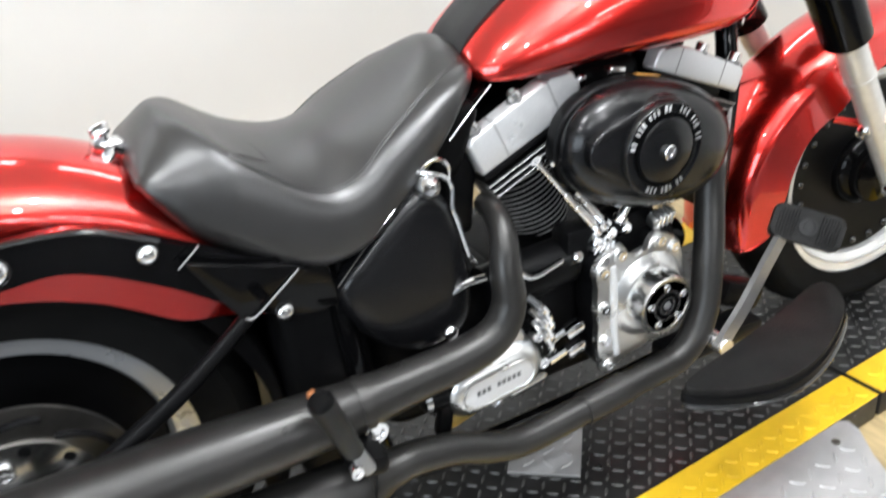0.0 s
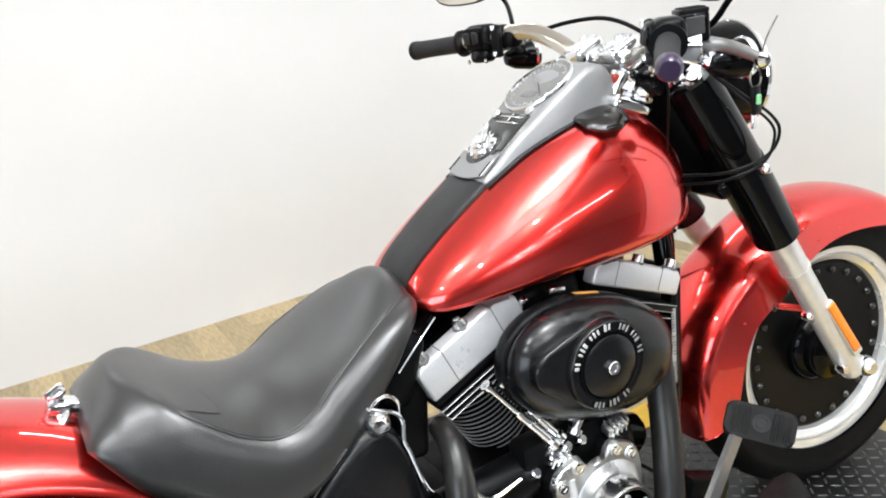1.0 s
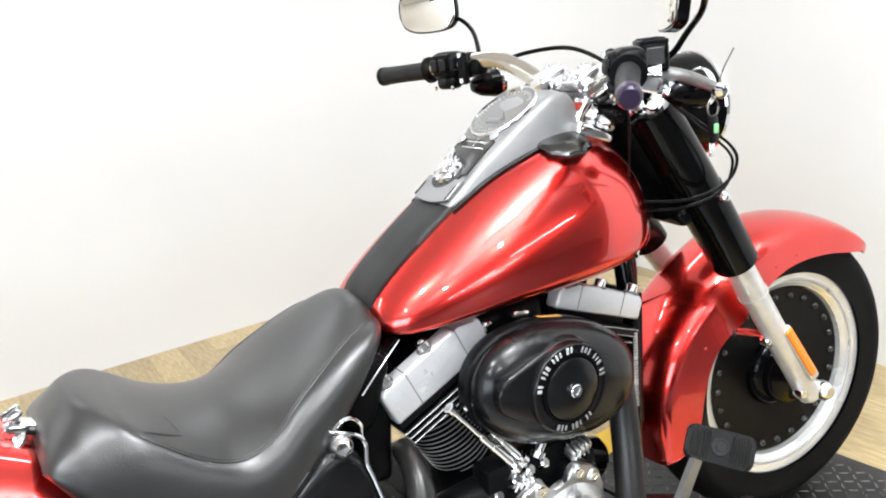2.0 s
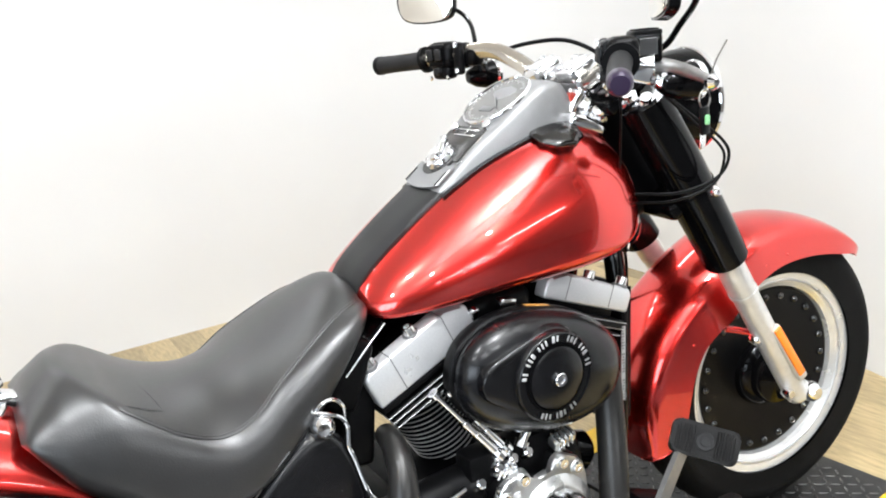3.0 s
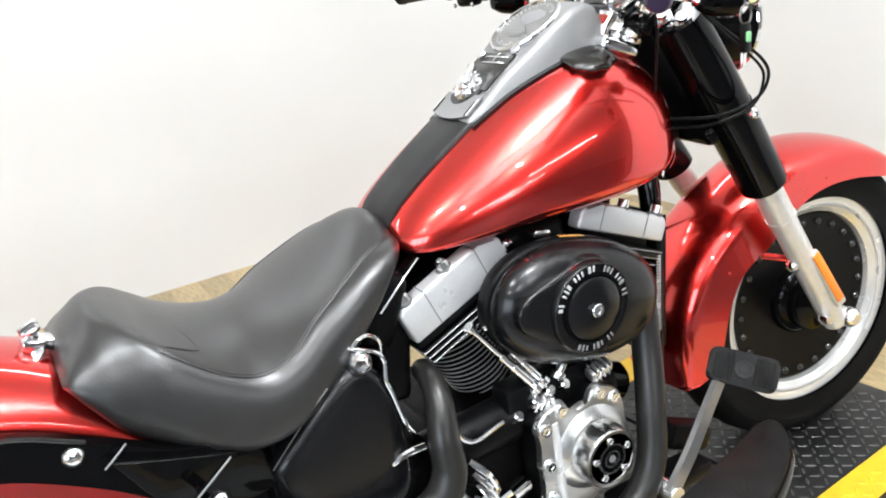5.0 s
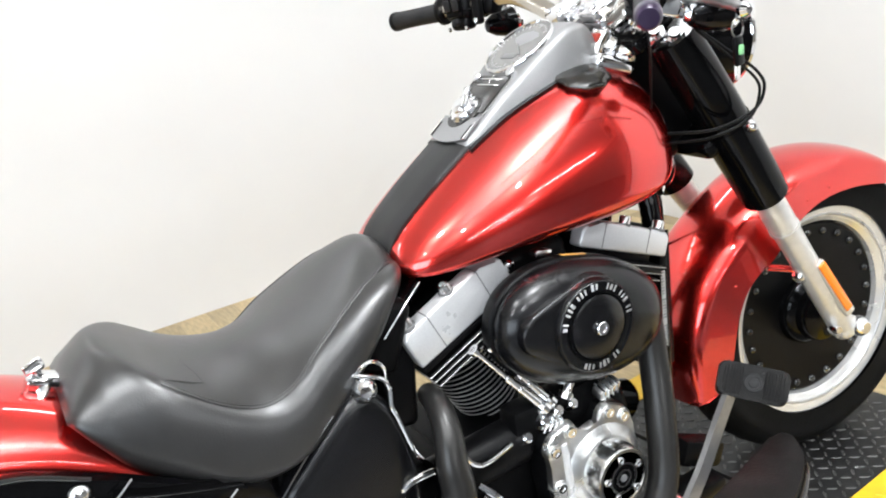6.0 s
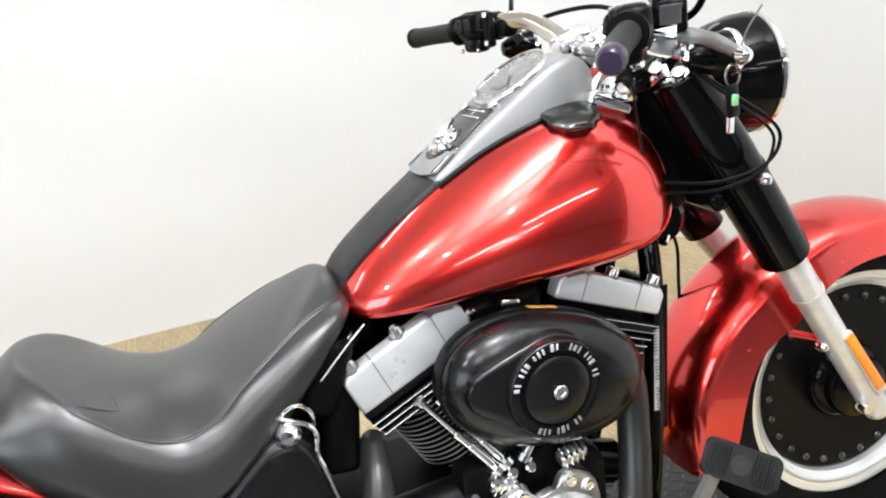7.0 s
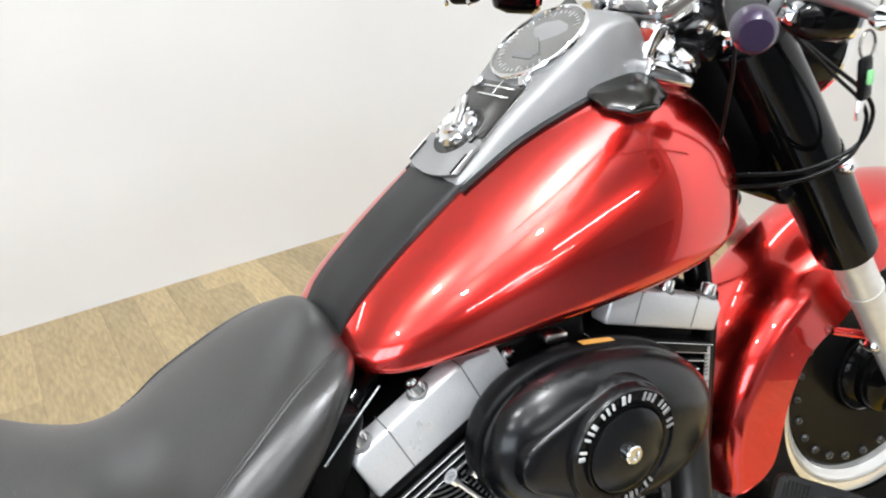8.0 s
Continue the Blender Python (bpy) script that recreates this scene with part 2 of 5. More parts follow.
def rbox(sx, sy, sz, m=None, bevel=0.004, seg=2, bm=None):
    b = bmesh.new()
    bmesh.ops.create_cube(b, size=1.0)
    b.transform(Matrix.Diagonal((sx, sy, sz, 1)))
    if bevel:
        bmesh.ops.bevel(b, geom=list(b.edges), offset=min(bevel, 0.45 * min(sx, sy, sz)), segments=seg, affect="EDGES", profile=0.5)
    if m is not None:
        b.transform(m)
    if bm is None:
        return b
    me = bpy.data.meshes.new("tmp")
    b.to_mesh(me)
    b.free()
    bm.from_mesh(me)
    bpy.data.meshes.remove(me)
    return bm


def prism(outline, depth, m=None, bevel=0.003, seg=2):
    """A flat outline in xy, given depth along z, with rounded edges."""
    bm = bmesh.new()
    lo = [bm.verts.new((x, y, 0)) for x, y in outline]
    hi = [bm.verts.new((x, y, depth)) for x, y in outline]
    bm.faces.new(list(reversed(lo)))
    top = bm.faces.new(hi)
    n = len(lo)
    for i in range(n):
        bm.faces.new((lo[i], lo[(i + 1) % n], hi[(i + 1) % n], hi[i]))
    if bevel:
        bmesh.ops.bevel(bm, geom=list(top.edges), offset=bevel, segments=seg, affect="EDGES", profile=0.5)
    if m is not None:
        bm.transform(m)
    return bm


def smooth_outline(pts, steps=5):
    p = list(pts)
    q = spline([p[-1]] + p + [p[0], p[1]], steps)
    return [(float(a), float(b)) for a, b in q[steps:-steps - 1]] if steps else p


# the side plane of the motorcycle: outline in (x, z), depth outwards (towards -y)
def side_plane(y):
    return Matrix(((1, 0, 0, 0), (0, 0, -1, y), (0, 1, 0, 0), (0, 0, 0, 1)))


def bolt(parent, at, axis=(0, -1, 0), r=0.008, h=0.006, mat=None, name="bolt", dome=False):
    m = basis(at, axis, (0.3, 0.1, 1))
    if dome:
        prof = [(0.0, h), (r * 0.5, h * 0.9), (r * 0.85, h * 0.55), (r, 0.0), (r, -0.006)]
        return part(name, revolve(prof, m, 16), mat or CHROME, parent)
    prof = [(0.0, h * 0.7), (r * 0.5, h * 0.7), (r * 0.55, h), (r * 0.9, h), (r, h * 0.8), (r, -0.004)]
    return part(name, revolve(prof, m, 12), mat or CHROME, parent)

# ---- the room ----
FLOOR = -0.06
WALL_Y, WALL_X0, WALL_X1 = 2.36, -3.2, 3.02


def wall(name, a, b, label, thick=0.12, mat=None):
    """An upright wall from a to b (inner face), thick on its left."""
    a, b = Vector((*a, 0)), Vector((*b, 0))
    d = (b - a).normalized()
    nrm = Vector((-d.y, d.x, 0)) * thick
    bm = bmesh.new()
    lo = [bm.verts.new((p.x, p.y, FLOOR - 0.02)) for p in (a, b, b + nrm, a + nrm)]
    hi = [bm.verts.new((p.x, p.y, CEIL)) for p in (a, b, b + nrm, a + nrm)]
    bm.faces.new(lo)
    bm.faces.new(hi)
    for i in range(4):
        bm.faces.new((lo[i], lo[(i + 1) % 4], hi[(i + 1) % 4], hi[i]))
    return tagged(part(name, bm, mat or WALL, None, smooth=0), label, "wall", kind="structure")


# the white wall runs round a wide soft corner
CORNER, EAST_END = Vector((WALL_X1, WALL_Y)), Vector((2.156, -1.4))
turn0 = CORNER + Vector((-1.2, 0))
turn1 = CORNER + (EAST_END - CORNER).normalized() * 1.2
line = [Vector((WALL_X0, WALL_Y))] + [turn0 * (1 - k) ** 2 + CORNER * 2 * k * (1 - k) + turn1 * k * k for k in (q / 20 for q in range(21))] + [EAST_END]
rings = []
for k, p in enumerate(line):
    d = (line[min(k + 1, len(line) - 1)] - line[max(k - 1, 0)]).normalized()
    o = p + Vector((-d.y, d.x)) * 0.12
    rings.append([(p.x, p.y, FLOOR - 0.02), (p.x, p.y, CEIL), (o.x, o.y, CEIL), (o.x, o.y, FLOOR - 0.02)])
tagged(part("wall_north", loft(rings), WALL, None, smooth=30), "smooth white painted showroom wall with a rounded corner", "wall", kind="structure")
SOUTH = -17.0
wall("wall_east_return", (2.156, -1.4), (5.2, -1.4), "plain grey painted workshop wall", mat=SHOPWALL)
wall("wall_shop_east", (5.2, -1.4), (5.2, SOUTH), "plain grey painted workshop wall", mat=SHOPWALL)
wall("wall_south", (5.2, SOUTH), (WALL_X0, SOUTH), "plain grey painted wall far back in the workshop", mat=SHOPWALL)
WY0, WY1, WZ0, WZ1 = WINDOW
for a, b2, z0, z1 in ((SOUTH, WY0, FLOOR - 0.02, CEIL), (WY1, WALL_Y + 0.12, FLOOR - 0.02, CEIL), (WY0, WY1, FLOOR - 0.02, WZ0), (WY0, WY1, WZ1, CEIL)):
    tagged(part("wall_west", rbox(0.16, b2 - a, z1 - z0, pose(WALL_X0 - 0.08, (a + b2) / 2, (z0 + z1) / 2), 0), WALL if b2 > 1 else SHOPWALL, smooth=0), "painted wall beside a wide workshop window", "wall", kind="structure")
win = tagged(new("window_1"), "wide workshop window in a dark metal frame", "window", kind="structure")
for y in (WY0 + 0.03, (WY0 * 2 + WY1) / 3, (WY0 + 2 * WY1) / 3, WY1 - 0.03):
    part("window_frame", rbox(0.05, 0.06, WZ1 - WZ0, pose(WALL_X0 - 0.03, y, (WZ0 + WZ1) / 2), 0.006), SATIN, win)
for z in (WZ0 + 0.03, WZ1 - 0.03):
    part("window_frame", rbox(0.04, WY1 - WY0, 0.06, pose(WALL_X0 - 0.03, (WY0 + WY1) / 2, z), 0.006), SATIN, win)
tagged(part("ceiling", rbox(9.2, 20.2, 0.1, pose(1.1, -7.3, CEIL + 0.05), 0), CEILING, smooth=0), "plain white painted ceiling", "ceiling", kind="structure")

for lx, ly, ll, lw, watts in LAMPS:
    fx = thing("ceiling_light", "white enamel fixture with a long bright tube, placed out of view", "ceiling light", group="ceiling lights")
    fx.location = (lx, ly, CEIL)
    part("housing", rbox(ll + 0.08, lw + 0.06, 0.05, pose(0, 0, -0.035), 0.008), FIXTURE, fx)
    for s in (-1, 1):
        part("end_cap", rbox(0.03, lw + 0.02, 0.03, pose(s * (ll / 2 + 0.02), 0, -0.072), 0.004), FIXTURE, fx)

# bodies for the bars added to brighten the ceiling
for lx, ly, ll, watts in ADDED_UPLIGHTS:
    fx = thing("added_uplight", "unseen white light bar added to brighten the ceiling", "ceiling light", group="hanging uplights")
    fx.location = (lx, ly, CEIL)
    part("housing", rbox(ll + 0.06, 0.07, 0.04, pose(0, 0, -0.45), 0.01), FIXTURE, fx)
    for s in (-0.4, 0.4):
        part("wire", tube([(s * ll, 0, -0.43), (s * ll, 0, 0.0)], 0.0015, 6, 1), STEEL, fx)

for lx, ly in SPOTS:
    fx = thing("downlight", "round white ceiling downlight", "ceiling light", group="downlights")
    fx.location = (lx, ly, CEIL)
    part("trim_ring", revolve([(0.058, -0.001), (0.060, -0.014), (0.075, -0.012), (0.080, -0.001)], Matrix.Identity(4), 32, cap=False), FIXTURE, fx)


# ---- the lift platform ----
def tread(bm, x0, x1, y0, y1, z, keep=None, pitch=0.0255, ln=0.0225, wd=0.0062, h=0.0020):
    """Raised lozenges of tread plate, turned to and fro."""
    verts, faces = [], []
    nx, ny = int((x1 - x0) / pitch), int((y1 - y0) / pitch)
    for i in range(nx):
        for j in range(ny):
            cx, cy = x0 + (i + 0.5) * pitch, y0 + (j + 0.5) * pitch
            if keep and not keep(cx, cy):
                continue
            a = radians(45 if (i + j) % 2 else -45)
            ca, sa = math.cos(a), math.sin(a)
            k = len(verts)
            ring = [(-0.5, 0), (-0.25, -0.42), (0.25, -0.42), (0.5, 0), (0.25, 0.42), (-0.25, 0.42)]
            for u, v in ring:
                verts.append((cx + ca * u * ln - sa * v * wd, cy + sa * u * ln + ca * v * wd, z))
            for u, v in ring:
                u, v = u * 0.72, v * 0.5
                verts.append((cx + ca * u * ln - sa * v * wd, cy + sa * u * ln + ca * v * wd, z + h))
            faces.append(tuple(k + 6 + q for q in range(6)))
            for q in range(6):
                faces.append((k + q, k + (q + 1) % 6, k + 6 + (q + 1) % 6, k + 6 + q))
    me = bpy.data.meshes.new("tread")
    me.from_pydata(verts, [], faces)
    return me


def tread_part(parent, me, mat, label):
    me.materials.append(mat)
    ob = new("raised_tread", me)
    ob.parent = parent
    return tagged(ob, label, kind="stuff")


PL_X0, PL_X1, PL_YR, PL_YL = -0.75, 1.905, -0.319, 0.44
LIFT_AT = pose(0, -0.073, 0, 0, 0, 3.9)     # the bike stands a little askew on it
lift = thing("lift_platform", "black tread-plate motorcycle lift with worn yellow edges", "lift platform")
lift.matrix_basis = LIFT_AT
GAP = 1.398
part("deck", rbox(GAP - PL_X0 - 0.004, PL_YL - PL_YR, 0.056, pose((PL_X0 + GAP) / 2 - 0.002, (PL_YL + PL_YR) / 2, -0.028), 0.003), BLACKPLATE, lift)
part("front_deck", rbox(PL_X1 - GAP - 0.006, PL_YL - PL_YR, 0.056, pose((PL_X1 + GAP) / 2 + 0.003, (PL_YL + PL_YR) / 2, -0.028), 0.003), BLACKPLATE, lift)
tread_part(lift, tread(None, PL_X0 + 0.02, PL_X1 - 0.02, -0.236, 0.33, 0.0002, lambda x, y: abs(x - GAP) > 0.02), TREADWEAR, "worn raised lozenges of the black deck")
for x0, x1 in ((PL_X0, GAP - 0.006), (GAP + 0.008, PL_X1)):
    for y0, y1 in ((PL_YR, -0.240), (0.345, PL_YL)):
        st = part("yellow_edge", rbox(x1 - x0, y1 - y0, 0.002, pose((x0 + x1) / 2, (y0 + y1) / 2, 0.001), 0.0006, 1), YELLOW, lift, "scuffed yellow safety stripe")
tread_part(lift, tread(None, PL_X0 + 0.01, PL_X1 - 0.02, PL_YR + 0.004, -0.242, 0.002, lambda x, y: abs(x - GAP) > 0.02), YELLOW, "yellow painted lozenges along the edge")

apron = thing("side_extension_plate", "bright aluminium tread-plate side extension beside the yellow edge", "lift plate")
apron.matrix_basis = LIFT_AT
APR = [(-0.75, 0.0), (1.272, 0.0), (1.286, -0.010), (1.283, -0.033), (1.248, -0.085), (1.226, -0.13), (1.208, -0.20), (1.19, -0.42), (-0.75, -0.42)]
am = Matrix.Translation((0, PL_YR - 0.0005, 0.0005)) @ Matrix.Rotation(radians(5.5), 4, "X")
part("plate", prism(APR, 0.006, am @ Matrix.Translation((0, 0, -0.006)), 0.001), SILVERPLATE, apron)
ap_t = tread_part(apron, tread(None, -0.7, 1.27, -0.41, -0.01, 0.0002, lambda x, y: x < 1.262 + 0.45 * y * (1 - abs(y)), pitch=0.034, ln=0.029, wd=0.0075), SILVERPLATE, "bright raised lozenges")
ap_t.matrix_local = am
for bx in (0.55, 0.95, 1.22):
    bolt(apron, am @ Vector((bx, -0.03, 0.0)), (0, 0.08, 1), 0.008, 0.002, STEEL, "screw")

patch = thing("loose_tread_plate", "loose square of grey aluminium tread plate lying under the engine", "metal plate")
pm = pose(0.807, -0.165, 0.002, 0, 0, 52)
part("plate", prism([(0, 0), (0.15, 0), (0.15, 0.13), (0, 0.13)], 0.004, pm, 0.001), SILVERPLATE, patch)
pt_t = tread_part(patch, tread(None, 0.008, 0.145, 0.008, 0.125, 0.0042, pitch=0.034, ln=0.029, wd=0.0075), SILVERPLATE, "raised lozenges")
pt_t.matrix_local = pm

# ---- the motorcycle ----
bike = thing("motorcycle", "candy red cruiser motorcycle with black engine covers, upright on the lift", "motorcycle")
PSI = radians(-6.0)
HEAD_C = Vector((1.650, 0.003, 0.321))
RAKE = radians(32)


def steer(a, s, z):
    """A point of the steered front end: a ahead of the front axle, s to the right, z above ground."""
    return Vector((HEAD_C.x + a * math.cos(PSI) + s * math.sin(PSI), HEAD_C.y + a * math.sin(PSI) - s * math.cos(PSI), z))


FWD = Vector((math.cos(PSI), math.sin(PSI), 0))
RIGHT = Vector((math.sin(PSI), -math.cos(PSI), 0))


def wheel(name, centre, right, fwd, r, half, label, lipmat, grooved=True):
    m = basis(centre, right, fwd)
    lip = 0.232
    wh = part(name, revolve([(0.0, 0.018), (0.05, 0.018), (0.075, 0.022), (0.155, 0.026), (0.186, 0.030), (0.192, 0.026)], m, 72, cap=False), SATIN, bike, label)
    # the back of the disc
    part("rear_disc", revolve([(0.0, -0.016), (0.19, -0.022), (0.195, -0.03)], m, 48, cap=False), SATIN, wh)
    prof = [(0.190, 0.020), (0.194, half * 0.52), (0.201, half * 0.60), (0.205, half * 0.66), (0.214, half * 0.70), (0.223, half * 0.72), (0.229, half * 0.745),
            (lip, half * 0.73), (lip, half * 0.66), (0.222, half * 0.60), (0.215, 0.0), (0.222, -half * 0.6), (lip, -half * 0.72), (0.205, -half * 0.66), (0.192, -0.02)]
    if not grooved:     # one plain sloping band
        prof = [(0.188, 0.020), (0.191, half * 0.54), (0.196, half * 0.63), (0.210, half * 0.68), (0.224, half * 0.72), (0.229, half * 0.745)] + prof[7:]
    part("rim", revolve(prof, m, 96, cap=False), lipmat, wh, "polished rim lip")
    if grooved:
        # proud, darker ring: the shade of a groove put into colour
        part("rim_groove", revolve([(0.2065, half * 0.668), (0.2085, half * 0.700), (0.2115, half * 0.706), (0.2135, half * 0.690)], m, 96, cap=False), RIMGREY, wh)
    tp = []
    for k in range(25):
        a = math.pi * (k / 24 - 0.5) * 1.0
        ca, sa = math.cos(a), math.sin(a)
        rad = 0.228 + (r - 0.228) * abs(ca) ** 0.62
        hh = half * (math.copysign(abs(sa) ** 0.85, sa)) * (1.0 if abs(sa) < 0.93 else 0.86 + 0.14 * (1 - (abs(sa) - 0.93) / 0.07))
        tp.append((rad, hh))
    part("tyre", revolve(tp, m, 96, cap=False), RUBBER, wh, "black tyre with a grooved tread")
    # tread blocks as raised slanted ribs on the shoulders
    bm = bmesh.new()
    for k in range(40):
        for s in (-1, 1):
            a = 2 * math.pi * (k + (0.5 if s > 0 else 0)) / 40
            q = []
            for (h, da) in ((0.12, 0.0), (0.80, 0.055), (0.80, 0.125), (0.12, 0.09)):
                rr = 0.228 + (r - 0.228) * abs(math.cos(math.asin(min(h, 0.999)) / 0.85)) ** 0.62 + 0.0018
                q.append(bm.verts.new(m @ Vector((rr * math.cos(a + da), rr * math.sin(a + da), s * half * h ** 0.95))))
            bm.faces.new(q)
    part("tread_ribs", bm, RUBBER, wh, smooth=0)
    return wh, m


fw, fm = wheel("front_wheel", HEAD_C, RIGHT, FWD, 0.321, 0.071, "satin black disc wheel with a polished lip", RIMLIP)
# studs round the disc, hub and bearing cover
for k in range(24):
    a = 2 * math.pi * k / 24
    p = fm @ Vector((0.170 * math.cos(a), 0.170 * math.sin(a), 0.0285))
    bolt(fw, p, RIGHT, 0.0088, 0.008, STUD, "stud", True)
part("hub", revolve([(0.0, 0.085), (0.03, 0.085), (0.036, 0.08), (0.058, 0.074), (0.062, 0.066), (0.062, 0.05), (0.072, 0.044), (0.078, 0.036), (0.08, 0.02)], fm, 48), GLOSS, fw, "stepped black hub cover")

rw, rm = wheel("rear_wheel", Vector((0, 0, 0.326)), Vector((0, -1, 0)), Vector((1, 0, 0)), 0.326, 0.100, "black disc rear wheel with a grey lip", RIMGREY, False)
part("brake_rotor", revolve([(0.095, 0.098), (0.146, 0.098), (0.147, 0.101), (0.146, 0.104), (0.095, 0.104), (0.095, 0.098)], rm, 72, cap=False), STEEL, rw, "slotted steel brake disc")
carrier = part("rotor_carrier", revolve([(0.03, 0.09), (0.098, 0.096), (0.098, 0.108), (0.05, 0.112), (0.03, 0.112)], rm, 48), POLISH, rw, "bright rotor carrier")
for k in range(7):
    a = 2 * math.pi * (k + 0.3) / 7
    pts = [rm @ Vector((rad * math.cos(a + d), rad * math.sin(a + d), 0.1040)) for rad, d in ((0.129, 0.0), (0.127, 0.18), (0.122, 0.36), (0.115, 0.54), (0.106, 0.72))]
    part("slot", tube(pts, 0.0052, 8, 4), SATIN, rw)
for k in range(10):
    a = 2 * math.pi * (k + 0.1) / 10
    part("carrier_hole", revolve([(0.0, 0.0005), (0.0075, 0.0005), (0.0085, -0.002)], rm @ pose(0.086 * math.cos(a), 0.086 * math.sin(a), 0.1090), 16), SATIN, carrier)
for k in range(5):
    a = 2 * math.pi * k / 5 + 0.4
    bolt(rw, rm @ Vector((0.066 * math.cos(a), 0.066 * math.sin(a), 0.112)), (0, -1, 0), 0.012, 0.010, CHROME)
part("axle_nut", revolve([(0.0, 0.15), (0.016, 0.15), (0.018, 0.147), (0.018, 0.11)], rm, 6), CHROME, rw)


def arch(name, centre, right, fwd, stations, label, mat=RED, thick=0.004):
    """A mudguard: stations of angle, crown radius, edge radius, half width."""
    st = spline(stations, 6)
    rings_o, rings_i = [], []
    shape = []
    for t in np.linspace(-1, 1, 41):
        a = abs(t)
        # rounded shoulder, straight skirt
        if a < 0.62:
            f = a / 0.62 * math.pi / 2
            w, d = 0.94 * math.sin(f), (1 - math.cos(f)) * 0.42
        else:
            w, d = 0.94 + 0.06 * (a - 0.62) / 0.38, 0.42 + (a - 0.62) / 0.38 * 0.58
        shape.append((math.copysign(w, t), d))
    for ang, rc, re, hw in st:
        a = radians(ang)
        for rings, off in ((rings_o, 0.0), (rings_i, thick)):
            ring = []
            for w, d in shape:
                rad = rc + (re - rc) * d - off * (1 - d * 0.9)
                ww = w * (hw - off)
                ring.append(centre + fwd * (rad * math.cos(a)) + Vector((0, 0, rad * math.sin(a))) + right * ww)
            rings.append(ring)
    bm = bmesh.new()
    rings = [o + i[::-1] for o, i in zip(rings_o, rings_i)]
    loft(rings, True, True, bm)
    return part(name, bm, mat, bike, label, smooth=50)


ff = arch("front_fender", HEAD_C, RIGHT, FWD, [
    (40, 0.338, 0.332, 0.050), (48, 0.346, 0.316, 0.080), (60, 0.350, 0.290, 0.095), (78, 0.352, 0.272, 0.098), (100, 0.354, 0.262, 0.100), (118, 0.357, 0.249, 0.101), (132, 0.363, 0.242, 0.102),
    (142, 0.371, 0.258, 0.103), (150, 0.378, 0.270, 0.104), (160, 0.387, 0.275, 0.105), (170, 0.393, 0.277, 0.105), (179, 0.393, 0.281, 0.104), (185, 0.391, 0.290, 0.1035), (188.5, 0.389, 0.304, 0.1025), (190.5, 0.387, 0.324, 0.101), (191.3, 0.385, 0.350, 0.099)],
    "candy red painted front mudguard")
for a, rad, out in ((92, 0.284, 0.0968), (104, 0.280, 0.0974), (122, 0.300, 0.0958), (150, 0.303, 0.1006)):
    p = HEAD_C + FWD * (rad * math.cos(radians(a))) + Vector((0, 0, rad * math.sin(radians(a)))) + RIGHT * out
    bolt(ff, p, RIGHT, 0.0032, 0.002, RED, "rivet", True)
arch("rear_fender", Vector((0, 0, 0.326)), Vector((0, -1, 0)), Vector((1, 0, 0)), [
    (24, 0.435, 0.40, 0.125), (33, 0.447, 0.350, 0.130), (42, 0.452, 0.312, 0.133), (60, 0.450, 0.303, 0.135), (80, 0.446, 0.300, 0.136), (100, 0.444, 0.298, 0.136), (130, 0.45, 0.30, 0.136), (160, 0.47, 0.36, 0.13), (172, 0.48, 0.44, 0.12)],
    "candy red painted rear mudguard")

arch("inner_fender", Vector((0, 0, 0.326)), Vector((0, -1, 0)), Vector((1, 0, 0)), [
    (-30, 0.350, 0.335, 0.115), (-10, 0.350, 0.330, 0.120), (10, 0.352, 0.325, 0.124), (30, 0.358, 0.320, 0.126), (44, 0.364, 0.325, 0.126)], "black plastic inner mudguard", SATIN)

# ---- rear strut, frame plates and swingarm ----
strut = part("fender_strut", prism([(float(a), float(b)) for a, b in
    spline([(-0.30, 0.60), (-0.15, 0.665), (0.0, 0.692), (0.082, 0.695), (0.164, 0.686), (0.256, 0.640), (0.33, 0.60), (0.42, 0.58)], 5) +
    spline([(0.44, 0.50), (0.38, 0.500), (0.308, 0.535), (0.232, 0.592), (0.14, 0.642), (0.067, 0.645), (0.0, 0.64), (-0.15, 0.61), (-0.30, 0.545)], 5)],
    0.022, side_plane(-0.138), 0.006, 3), GLOSS, bike, "gloss black fender strut cover")
bolt(strut, (0.219, -0.158, 0.640), r=0.0135, h=0.010, dome=True)
bolt(strut, (0.358, -0.160, 0.513), r=0.0135, h=0.010, dome=True)
bolt(strut, (0.067, -0.158, 0.668), r=0.019, h=0.016, dome=True)
bolt(strut, (0.435, -0.160, 0.585), r=0.0125, h=0.009, dome=True)
bolt(strut, (0.432, -0.160, 0.612), r=0.006, h=0.004, dome=True)
# gloss black bead added so that its shape catches a highlight along the edge
part("chrome_edge", tube([(-0.2, -0.160, 0.652), (0.0, -0.161, 0.693), (0.082, -0.161, 0.696), (0.164, -0.161, 0.687), (0.235, -0.159, 0.652)], 0.0028, 8), STUD, strut)
frame_plate = part("frame_plate", prism([(0.250, 0.625), (0.31, 0.60), (0.39, 0.575), (0.395, 0.565), (0.315, 0.525), (0.30, 0.53)], 0.010, side_plane(-0.162), 0.003), GLOSS, bike, "gloss black frame gusset with a bright edge")
part("bright_edge", tube([(0.306, -0.1745, 0.529), (0.318, -0.1745, 0.527), (0.35, -0.1745, 0.549), (0.382, -0.1745, 0.573)], 0.0015, 6, 3), DASH, frame_plate)
part("bright_edge", tube([(0.246, -0.173, 0.618), (0.262, -0.173, 0.630), (0.274, -0.173, 0.640)], 0.0013, 6, 3), DASH, frame_plate)
